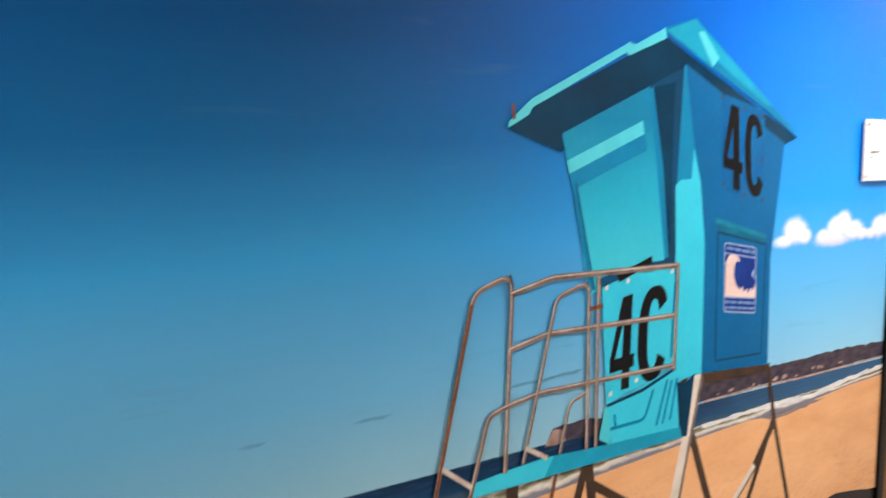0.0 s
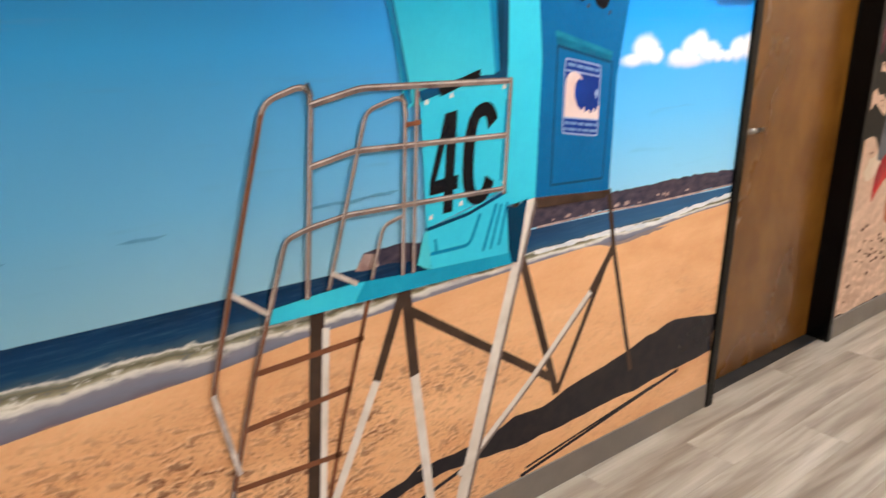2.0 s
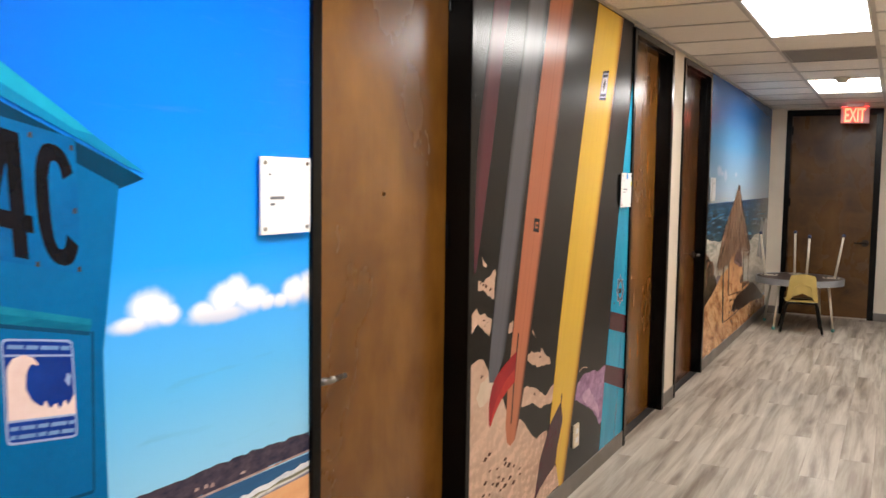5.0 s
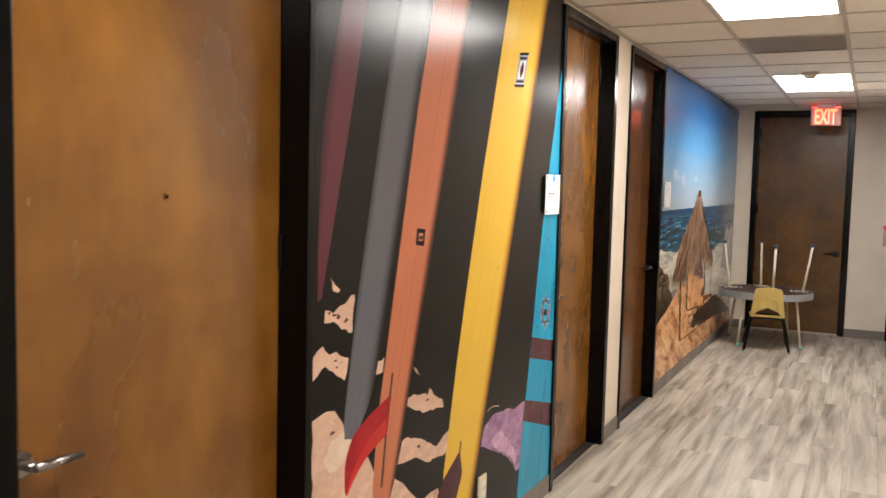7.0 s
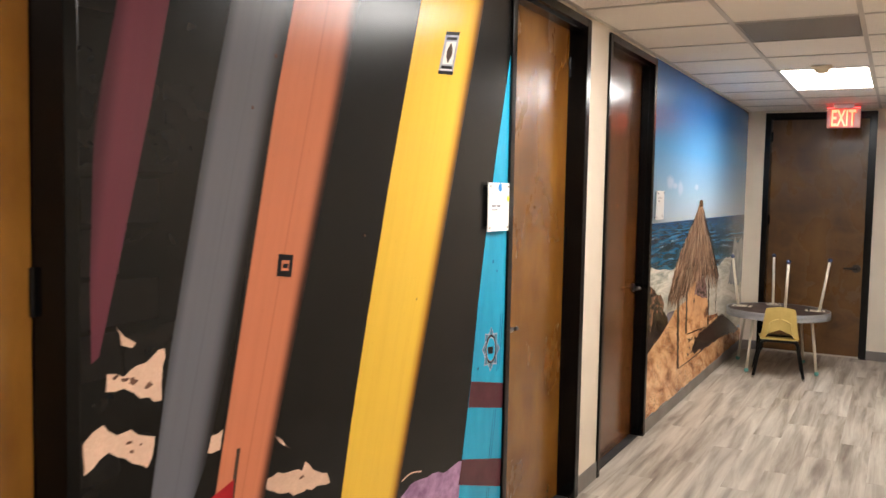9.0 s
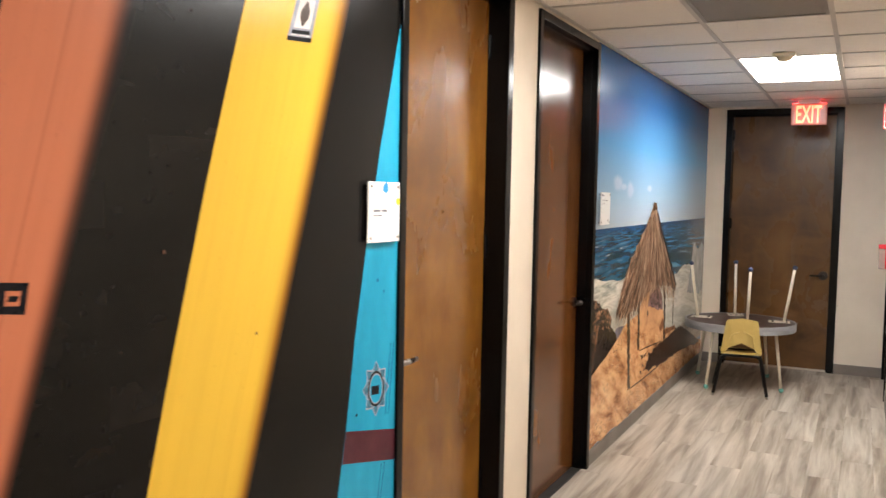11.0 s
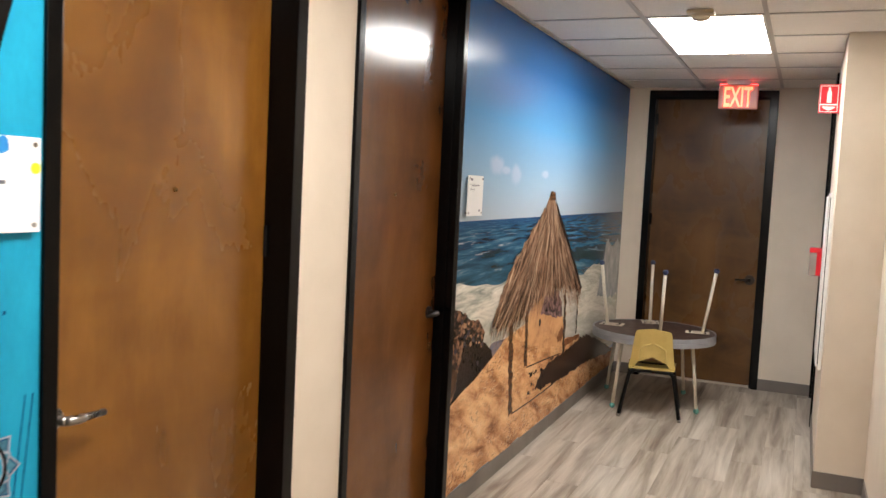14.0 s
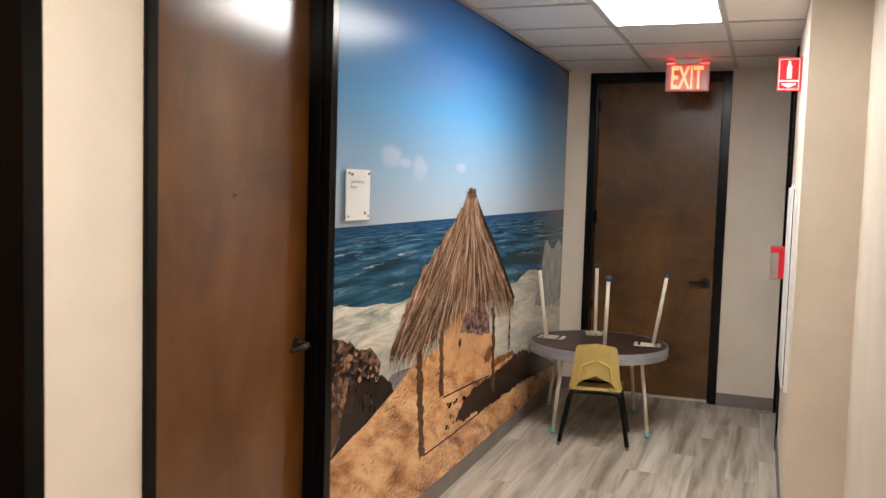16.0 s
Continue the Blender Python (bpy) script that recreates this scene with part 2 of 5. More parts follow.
def ceiling():
    bm = bmesh.new()
    taken = {(round((x - GRID_X) / CELL) + s, 0) for x in LIGHTS for s in (0, 1)} | {(-3, 0)}
    for i in range(-21, 5):
        for j in range(-2, 3):
            if (i, j) in taken:
                continue
            x0, y0 = GRID_X + i * CELL, GRID_Y + j * CELL
            x1, y1 = min(x0 + CELL, END), min(y0 + CELL, WALL)
            y0 = max(y0, RIGHT)
            if x1 - x0 < 0.03 or y1 - y0 < 0.03:
                continue
            box((x0 + 0.004, y0 + 0.004, CEIL + 0.004), (x1 - 0.004, y1 - 0.004, CEIL + 0.02), bm=bm)
    box((BACK - 0.2, RIGHT, CEIL + 0.09), (END + 0.2, WALL, CEIL + 0.12), bm=bm)
    return link_mesh("ceiling", bm, TILE)


tagged(ceiling(), "suspended ceiling of white mineral fibre tiles", "ceiling", kind="structure")


def ceiling_grid():
    bm = bmesh.new()
    w = 0.012
    for j in range(-1, 3):
        y = GRID_Y + j * CELL
        box((BACK, y - w, CEIL - 0.002), (END, y + w, CEIL + 0.003), bm=bm)
    for i in range(-20, 5):
        x = GRID_X + i * CELL
        for j in range(-2, 3):
            a, b = max(GRID_Y + j * CELL + w, RIGHT), min(GRID_Y + (j + 1) * CELL - w, WALL)
            if j == 0 and any(abs(x - l - CELL) < 0.05 for l in LIGHTS):
                continue
            if b > a:
                box((x - w, a, CEIL - 0.0012), (x + w, b, CEIL + 0.003), bm=bm)
    return link_mesh("ceiling_trim", bm, GRID)


tagged(ceiling_grid(), "off-white metal ceiling grid", "ceiling grid", kind="structure")


def skirting():
    t = 0.008
    edges = [BACK] + [e for d in DOORS for e in d] + [END]
    runs = [((a, WALL - t), (b, WALL)) for a, b in zip(edges[::2], edges[1::2])]
    runs += [((END - t, JUT), (END, 0.14)), ((END - t, 1.185), (END, WALL - t)), ((BACK, RIGHT), (JUT_X - t, RIGHT + t)),
             ((JUT_X - t, RIGHT), (JUT_X, JUT + t)), ((JUT_X, JUT), (11.29, JUT + t))]
    for (x0, y0), (x1, y1) in runs:
        tagged(link_mesh("baseboard", box((x0, y0, 0.0), (x1, y1, BASE), 0.003), RUBBER), "taupe rubber cove baseboard", "baseboard", kind="structure")


skirting()


# ---- doors ----
def lever(parent, x, z, way, material, deep=0.08, rose=0.027):
    """A lever handle on the leaf; way is +1 or -1 for the side to which the lever points."""
    bm = tube([(x, deep, z), (x, deep - 0.012, z)], rose, 20)
    handle = part("handle", bm, material, parent, "metal lever handle")
    part("neck", tube([(x, deep - 0.012, z), (x, deep - 0.05, z)], 0.011, 14), material, handle, smooth=True)
    line = rounded([(x, deep - 0.045, z), (x + way * 0.02, deep - 0.055, z), (x + way * 0.115, deep - 0.05, z - 0.002)], 0.01)
    part("lever", tube(line, [0.011] * (len(line) - 1) + [0.008], 14), material, handle, smooth=True)


def door(name, m, width, veneer, label, hand, metal, peep=0.0, bolt=False, f=0.042, far=0.042, deep=0.09):
    d = thing(name, label, "door", m, kind="structure")
    out = -0.014
    inner = width - far
    hinge_left = hand < 0
    for a, b, s in ((0.0, f, 1), (inner, width, -1)):
        bm = box((a, out, 0), (b, 0.16, HEAD), 0.003)
        stop = (f, f + 0.012) if s > 0 else (inner - 0.012, inner)
        if (s > 0) != hinge_left:
            box((stop[0], 0.02, 0), (stop[1], deep - 0.003, HEAD - f), 0.002, bm=bm)
        part("jamb", bm, BLACK_STEEL, d, "black painted steel jamb")
    bm = box((f, out, HEAD - f), (inner, 0.16, HEAD), 0.003)
    box((f + 0.012, 0.02, HEAD - f - 0.012), (inner - 0.012, deep - 0.003, HEAD - f), 0.002, bm=bm)
    part("frame_head", bm, BLACK_STEEL, d, "black painted steel frame head")
    leaf = part("leaf", box((f + 0.003, deep, 0.008), (inner - 0.003, deep + 0.045, HEAD - f - 0.004), 0.0015), veneer, d, "wood veneer door leaf")
    # near-black strip across the doorway floor, pale aluminium at the bolted door
    part("threshold", box((f, deep - 0.055, 0.0), (inner, deep + 0.06, 0.006), 0.002), ALUMINIUM if bolt else DARK_STRIP, d, "strip across the doorway floor")
    x = f + 0.07 if hand > 0 else inner - 0.07
    lever(leaf, x, 1.0 if not bolt else 0.91, hand, metal, deep, 0.042 if bolt else 0.027)
    side = inner - 0.006 if hand > 0 else f + 0.006
    for z in (0.28, 1.33, 2.2):
        part("hinge", tube([(side, deep - 0.007, z), (side, deep - 0.007, z + 0.1)], 0.007, 10), BLACK_STEEL, leaf, "black hinge knuckle")
    if peep is not None:
        mid = width / 2 + peep
        bm = tube([(mid, deep, 1.536), (mid, deep - 0.004, 1.536)], 0.0075, 14)
        part("peephole", bm, BRASS, leaf, "small brass peephole")
        part("lens", tube([(mid, deep - 0.003, 1.536), (mid, deep - 0.0046, 1.536)], 0.0045, 10), BLACK_STEEL, leaf, "dark peephole lens")
    if bolt:
        part("deadbolt", tube([(x, deep, 1.03), (x, deep - 0.014, 1.03)], 0.022, 18), OLD_BRASS, leaf, "round tarnished deadbolt")
    return d


door("door_1", pose(DOORS[0][0], WALL, 0), DOORS[0][1] - DOORS[0][0], OAK, "closed amber wood door in a black steel frame", 1, CHROME, 0.02, far=0.034, deep=0.084)
door("door_2", pose(DOORS[1][0], WALL, 0), DOORS[1][1] - DOORS[1][0], OAK, "closed amber wood door beside the surfboard mural", 1, CHROME, 0.02, far=0.056, deep=0.085)
door("door_3", pose(DOORS[2][0], WALL, 0), DOORS[2][1] - DOORS[2][0], WALNUT, "closed red-brown wood door beside the beach hut mural", -1, BRONZE, far=0.048, deep=0.074)
door("door_4", pose(END, 1.185, 0, 0, 0, -90), 1.045, UMBER, "closed dull brown exit door at the corridor's end", -1, BRONZE, None, True, 0.058, 0.058)
door("door_5", pose(12.31, JUT, 0, 0, 0, 180), 1.02, UMBER, "closed brown door in the narrow end's side wall", -1, CHROME, False)

# ---- printed murals: flat film on the wall, one shape laid over another ----
GLOSS, SHINE = 0.24, 0.16


def film(name, a, b, scale=6.0, stretch=(1, 1, 1), fine=60.0, grain=0.1, low=0.3, high=0.7):
    """Printed colour with a broad and a fine variation, under the satin laminate of the film."""
    n = Nodes(name)
    v = n.coords(stretch)
    wide = n.span(n.noise(v, scale, 5), low, high)
    c = n.mix(wide, a, b)
    c = n.mix(grain, c, n.mix(n.noise(v, fine, 4), (0.0, 0.0, 0.0, 1), (1, 1, 1, 1)), "OVERLAY")
    return n.done(c, GLOSS, 0, SHINE)


def graded(name, *stops):
    """Printed paint that pales from one height to the next."""
    n = Nodes(name)
    x, z = axis_of(n)
    top, low = stops[0][0], stops[-1][0]
    wave = n.math("ADD", z, n.math("MULTIPLY", n.math("SUBTRACT", n.noise(n.coords(), 5, 4), 0.5), 0.08))
    c = n.ramp(n.span(wave, top, low), tuple(((top - h) / (top - low), colour) for h, colour in stops))
    c = n.mix(0.08, c, n.mix(n.noise(n.coords(), 60, 4), (0.0, 0.0, 0.0, 1), (1, 1, 1, 1)), "OVERLAY")
    return n.done(c, GLOSS, 0, SHINE)


def axis_of(n):
    s = n.add("ShaderNodeSeparateXYZ")
    n.link(n.coords(), s.inputs[0])
    return s.outputs[0], s.outputs[2]


def lump(n, x, z, cx, cz, rx, rz):
    u = n.math("DIVIDE", n.math("SUBTRACT", x, cx), rx)
    w = n.math("DIVIDE", n.math("SUBTRACT", z, cz), rz)
    return n.math("SUBTRACT", 1.0, n.math("SQRT", n.math("ADD", n.math("MULTIPLY", u, u), n.math("MULTIPLY", w, w))))


def clouds(n, x, z, lumps, colour, white, grey, floor_z, depth=0.1):
    """Soft cumulus heaps mixed over a colour."""
    v = n.coords()
    top = None
    for c in lumps:
        one = lump(n, x, z, *c)
        top = one if top is None else n.math("MAXIMUM", top, one)
    rag = n.math("MULTIPLY", n.math("SUBTRACT", n.noise(v, 14, 5, 0.55), 0.5), 0.6)
    f = n.span(n.math("ADD", top, rag), -0.05, 0.62, smooth=True)
    shade = n.span(z, floor_z, floor_z + depth, smooth=True)
    return n.mix(f, colour, n.mix(shade, grey, white))


def sky_one():
    n = Nodes("printed_deep_blue_sky")
    x, z = axis_of(n)
    up = n.span(z, 0.85, 2.15)
    left = n.ramp(up, ((0.0, srgb(140, 186, 206)), (0.16, srgb(100, 170, 212)), (0.38, srgb(50, 146, 204)), (0.55, srgb(16, 98, 156)), (0.7, srgb(5, 74, 132)), (1.0, srgb(4, 48, 98))))
    right = n.ramp(up, ((0.0, srgb(150, 208, 236)), (0.2, srgb(96, 186, 242)), (0.42, srgb(28, 152, 245)), (0.66, srgb(4, 124, 238)), (1.0, srgb(2, 92, 215))))
    v = n.coords((0.6, 1, 1.6))
    wave = n.math("MULTIPLY", n.math("SUBTRACT", n.noise(v, 1.4, 3), 0.5), 0.5)
    c = n.mix(n.span(n.math("ADD", x, wave), 0.75, 2.6, smooth=True), left, right)
    c = n.mix(n.span(n.noise(n.coords((1, 1, 9)), 3.0, 4), 0.62, 0.8, 0, 0.25), c, srgb(92, 128, 155))
    haze = n.math("MULTIPLY", n.span(x, 0.95, 0.2, 0.0, 0.5), n.span(z, 1.4, 1.0, smooth=True))
    c = n.mix(haze, c, srgb(68, 136, 170))
    c = n.mix(n.math("MULTIPLY", n.span(x, 0.9, 0.1, 0.0, 0.5), n.span(z, 1.2, 1.6, smooth=True)), c, srgb(14, 78, 128))
    c = clouds(n, x, z, ((2.405, 1.3, 0.075, 0.052), (2.35, 1.272, 0.07, 0.024), (2.45, 1.282, 0.05, 0.03), (2.565, 1.27, 0.06, 0.034), (2.63, 1.295, 0.07, 0.05), (2.675, 1.312, 0.06, 0.045),
                         (2.73, 1.285, 0.08, 0.042), (2.62, 1.26, 0.13, 0.026), (2.79, 1.27, 0.05, 0.026), (2.84, 1.268, 0.05, 0.025), (2.9, 1.285, 0.07, 0.048), (2.97, 1.29, 0.07, 0.055)), c, srgb(250, 248, 250), srgb(188, 198, 222), 1.235, 0.06)
    return n.done(c, GLOSS, 0, SHINE)


def relief(n, stretch, scale, shift, detail=6, rough=0.6, warp=0.3):
    """Light and dark sides of an uneven surface, as a photograph shows them: above 0 where it falls away from the light."""
    a = n.noise(n.coords(stretch), scale, detail, rough, warp)
    b = n.noise(n.coords(stretch, shift=shift), scale, detail, rough, warp)
    return n.math("SUBTRACT", a, b)


def sand_material(name, light, mid, dark, size, marks, flat, side=None, heave=0.45):
    """Trodden sand: broad drifts, footprints with a lit and a shaded side, fine grains."""
    n = Nodes(name)
    x, z = axis_of(n)
    near = n.math("MULTIPLY", n.span(z, 0.75, 0.25, 0.25, 1.0), n.span(x, *side) if side else 1.0)
    drift = n.noise(n.coords((1, 1, 2.0)), 2.2, 4, 0.5, 0.3)
    c = n.mix(n.span(drift, 0.3, 0.7), light, mid)
    swell = relief(n, (1, 1, flat), size * 0.4, (0.1, 0, -0.16), 4)
    prints = relief(n, (1, 1, flat), size, (0.02, 0, -0.03), 6, 0.62)
    c = n.mix(n.math("MULTIPLY", n.span(swell, 0.02, 0.14, 0, heave), near), c, dark)
    c = n.mix(n.math("MULTIPLY", n.span(prints, 0.025, 0.11, 0, marks), near), c, dark)
    c = n.mix(n.math("MULTIPLY", n.span(prints, -0.025, -0.1, 0, 0.6), near), c, tuple(min(1, v * 1.25) for v in light[:3]) + (1,))
    c = n.mix(0.16, c, n.mix(n.noise(n.coords(), 150, 3), (0, 0, 0, 1), (1, 1, 1, 1)), "OVERLAY")
    return n.done(c, GLOSS, 0, SHINE)


def trodden_sand():
    """Pale orange beach: smooth towards the sea, pitted with small shaded footprints nearer by."""
    n = Nodes("printed_orange_sand")
    x, z = axis_of(n)
    near = n.math("MULTIPLY", n.span(z, 0.7, 0.5, 0.0, 1.0), n.span(x, 2.1, 1.4, 0.15, 1.0))
    tread = n.span(n.noise(n.coords((1, 1, 1.8)), 5.0, 3), 0.38, 0.6)
    c = n.mix(n.span(n.noise(n.coords((1, 1, 3.0)), 2.5, 5, 0.6, 0.3), 0.3, 0.7), srgb(242, 190, 142), srgb(224, 166, 118))
    pit = n.noise(n.coords((1, 1, 2.2)), 30, 4, 0.6, 0.4)
    rim = n.noise(n.coords((1, 1, 2.2), shift=(0.007, 0, -0.012)), 30, 4, 0.6, 0.4)
    speck = n.noise(n.coords((1, 1, 1.7)), 75, 3, 0.6)
    mark = n.math("MULTIPLY", near, n.math("ADD", n.math("MULTIPLY", tread, 0.7), 0.3))
    c = n.mix(n.math("MULTIPLY", n.span(tread, 0.2, 1.0, 0, 0.22), near), c, srgb(176, 116, 80))
    c = n.mix(n.math("MULTIPLY", n.span(rim, 0.52, 0.6, 0, 0.6), mark), c, srgb(248, 206, 164))
    c = n.mix(n.math("MULTIPLY", n.span(speck, 0.52, 0.62, 0, 0.55), mark), c, srgb(144, 90, 60))
    c = n.mix(n.math("MULTIPLY", n.span(pit, 0.53, 0.6, 0, 0.85), mark), c, srgb(112, 66, 44))
    c = n.mix(0.14, c, n.mix(n.noise(n.coords(), 150, 3), (0, 0, 0, 1), (1, 1, 1, 1)), "OVERLAY")
    return n.done(c, GLOSS, 0, SHINE)


def dune_sand():
    """Golden sand in low sun: long soft ridges that run down the slope, patches of small footprints."""
    n = Nodes("printed_golden_sand")
    x, z = axis_of(n)
    u = n.add("ShaderNodeCombineXYZ")
    n.link(n.math("ADD", n.math("MULTIPLY", x, 0.9), n.math("MULTIPLY", z, -1.0)), u.inputs[0])
    n.link(n.math("ADD", n.math("MULTIPLY", x, 1.2), n.math("MULTIPLY", z, 3.2)), u.inputs[1])
    ridge = n.noise(u.outputs[0], 2.6, 6, 0.6, 0.4)
    c = n.ramp(ridge, ((0.32, srgb(132, 86, 54)), (0.43, srgb(190, 134, 90)), (0.55, srgb(226, 174, 124)), (0.7, srgb(244, 200, 152))))
    patch = n.span(n.noise(n.coords((1, 1, 1.4)), 3.0, 3), 0.4, 0.62, 0.25, 1.0)
    pit = n.noise(n.coords((1, 1, 1.9)), 32, 4, 0.6, 0.4)
    rim = n.noise(n.coords((1, 1, 1.9), shift=(0.007, 0, -0.011)), 32, 4, 0.6, 0.4)
    c = n.mix(n.math("MULTIPLY", n.span(rim, 0.54, 0.62, 0, 0.55), patch), c, srgb(248, 210, 166))
    c = n.mix(n.math("MULTIPLY", n.span(pit, 0.52, 0.62, 0, 0.7), patch), c, srgb(104, 64, 42))
    c = n.mix(0.2, c, n.mix(n.noise(n.coords(), 130, 3), (0, 0, 0, 1), (1, 1, 1, 1)), "OVERLAY")
    return n.done(c, GLOSS, 0, SHINE)


def rock_material(name, light, mid, dark, scale):
    """Broken rock: facets of several tones, dark cracks, a lit and a shaded side."""
    n = Nodes(name)
    cell = n.add("ShaderNodeTexVoronoi")
    warp = n.add("ShaderNodeMix", data_type="VECTOR")
    warp.inputs[0].default_value = 0.12
    v = n.coords((1, 1, 1.5))
    n.link(v, warp.inputs[4])
    wobble = n.add("ShaderNodeTexNoise")
    wobble.inputs["Scale"].default_value = 9
    n.link(v, wobble.inputs["Vector"])
    n.link(wobble.outputs["Color"], warp.inputs[5])
    n.link(warp.outputs[1], cell.inputs["Vector"])
    cell.inputs["Scale"].default_value = scale
    tone = n.add("ShaderNodeSeparateXYZ")
    n.link(cell.outputs["Color"], tone.inputs[0])
    c = n.mix(n.span(tone.outputs[0], 0.2, 0.9), mid, light)
    c = n.mix(n.span(cell.outputs["Distance"], 0.5, 0.85, 0, 0.7), c, dark)
    side = relief(n, (1, 1, 1.4), scale * 0.8, (0.1, 0, -0.16), 6, 0.65)
    c = n.mix(n.span(side, 0.02, 0.12, 0, 0.85), c, dark)
    c = n.mix(n.span(side, -0.04, -0.14, 0, 0.6), c, light)
    return n.done(c, GLOSS, 0, SHINE)


def shore_material():
    """The sea of the first mural, from the horizon down through breakers and foam to wet sand."""
    n = Nodes("printed_shore")
    x, z = axis_of(n)
    low = n.math("ADD", n.math("MULTIPLY", x, 0.0385), 0.66)
    high = n.math("ADD", n.math("MULTIPLY", x, -0.012), 0.868)
    v = n.math("DIVIDE", n.math("SUBTRACT", z, low), n.math("SUBTRACT", high, low))
    slow = n.math("MULTIPLY", n.math("SUBTRACT", n.noise(n.coords((1.0, 1, 1)), 2.6, 3), 0.5), 0.16)
    torn = n.math("MULTIPLY", n.math("SUBTRACT", n.noise(n.coords((1, 1, 2.4)), 9, 4, 0.55, 0.4), 0.5), 0.26)
    f = n.math("ADD", n.math("ADD", n.math("ADD", v, slow), torn), n.span(x, 0.8, 2.6, 0.0, 0.2))
    c = n.ramp(f, ((0.02, srgb(166, 128, 110)), (0.07, srgb(112, 104, 116)), (0.2, srgb(122, 124, 140)), (0.29, srgb(134, 132, 144)), (0.33, srgb(206, 202, 198)), (0.38, srgb(226, 222, 212)),
                   (0.42, srgb(158, 152, 128)), (0.48, srgb(104, 100, 80)), (0.525, srgb(140, 138, 122)), (0.55, srgb(226, 222, 214)), (0.575, srgb(60, 84, 102)), (0.7, srgb(22, 62, 98)), (0.9, srgb(16, 52, 90)), (1.0, srgb(15, 46, 80))))
    band = n.math("MULTIPLY", n.span(f, 0.26, 0.36), n.span(f, 0.6, 0.5))
    froth = n.noise(n.coords((1, 1, 3.0)), 20, 6, 0.7, 0.4)
    c = n.mix(n.math("MULTIPLY", band, n.span(froth, 0.54, 0.64, 0, 0.75)), c, srgb(238, 234, 226))
    c = n.mix(n.math("MULTIPLY", band, n.span(froth, 0.45, 0.36, 0, 0.7)), c, srgb(104, 108, 112))
    streak = n.noise(n.coords((1, 1, 14)), 9, 5, 0.65)
    c = n.mix(n.math("MULTIPLY", n.span(streak, 0.5, 0.72, 0, 0.5), n.span(v, 0.45, 0.6)), c, srgb(50, 88, 118))
    c = n.mix(n.math("MULTIPLY", n.span(streak, 0.42, 0.3, 0, 0.5), n.span(v, 0.45, 0.6)), c, srgb(12, 40, 72))
    c = n.mix(n.math("MULTIPLY", n.span(x, 1.8, 2.5, 0, 0.5), n.span(f, 0.55, 0.65)), c, srgb(66, 116, 160))
    return n.done(c, GLOSS, 0, SHINE)


class Mural:
    """A sheet of printed film on the long wall; every further shape lies a hair in front of the last."""

    def __init__(self, x0, x1, material, label):
        self.thing = thing("wall_mural", label, "mural")
        self.n = 0
        self.shape("sheet", [(x0, BASE), (x1, BASE), (x1, CEIL - 0.003), (x0, CEIL - 0.003)], material)

    def shape(self, name, points, material, label="", step=True):
        self.n += 1 if step else 0
        bm = bmesh.new()
        y = WALL - 0.0015 - 0.00006 * self.n
        area = sum(a[0] * b[1] - b[0] * a[1] for a, b in zip(points, points[1:] + points[:1]))
        order = points if area > 0 else points[::-1]
        f = bm.faces.new([bm.verts.new((x, y, z)) for x, z in order])
        f.normal_update()
        bmesh.ops.triangulate(bm, faces=[f], ngon_method="EAR_CLIP")
        return part(name, bm, material, self.thing, label)

    def bar(self, name, points, width, material, label="", step=True):
        """A strip of even width along a line."""
        left, right = [], []
        for k, p in enumerate(points):
            a = Vector(points[max(k - 1, 0)])
            b = Vector(points[min(k + 1, len(points) - 1)])
            d = (b - a).normalized()
            q = Vector((-d.y, d.x)) * width / 2
            left.append((p[0] + q.x, p[1] + q.y))
            right.append((p[0] - q.x, p[1] - q.y))
        self.n += 1 if step else 0
        y = WALL - 0.0015 - 0.00006 * self.n
        bm = bmesh.new()
        rows = [(bm.verts.new((a[0], y, a[1])), bm.verts.new((b[0], y, b[1]))) for a, b in zip(left, right)]
        for (a, b), (c, d) in zip(rows, rows[1:]):
            bm.faces.new((a, b, d, c))
        return part(name, bm, material, self.thing, label)

    def numeral(self, name, quad, material, split=0.47):
        """The painted figures 4 and C, tall and narrow, spread over four corners."""
        self.n += 1
        bm = bmesh.new()
        a, b, c, d = [Vector(q) for q in quad]

        def face(points):
            vs = []
            for u, w in points:
                p = (a * (1 - u) + b * u) * (1 - w) + (d * (1 - u) + c * u) * w
                vs.append(bm.verts.new((p.x, WALL - 0.0015 - 0.00006 * self.n, p.y)))
            bm.faces.new(vs)

        four = (((0.0, 0.36), (0.21, 0.36), (0.5, 0.74), (0.5, 1.0), (0.42, 1.0)), ((0.0, 0.22), (0.5, 0.22), (0.5, 0.36), (0.21, 0.36), (0.0, 0.36)),
                ((0.84, 0.22), (1.0, 0.22), (1.0, 0.36), (0.84, 0.36)), ((0.5, 0.0), (0.84, 0.0), (0.84, 1.0), (0.5, 1.0)))
        for points in four:
            face([(split * u, w) for u, w in points])
        middle, half = (1.05 + split) / 2, (0.95 - split) / 2

        def bow(q, rx, rz):
            u, w = math.cos(q), math.sin(q)
            return (middle + half * rx * math.copysign(abs(u) ** 0.8, u), 0.5 + 0.5 * rz * math.copysign(abs(w) ** 0.8, w))

        turns = [radians(33 + 294 * k / 28) for k in range(29)]
        for p, q in zip(turns, turns[1:]):
            face([bow(p, 1, 1), bow(q, 1, 1), bow(q, 0.37, 0.73), bow(p, 0.37, 0.73)])
        bm.normal_update()
        for f in bm.faces:
            if f.normal.y > 0:
                f.normal_flip()
        return part(name, bm, material, self.thing)


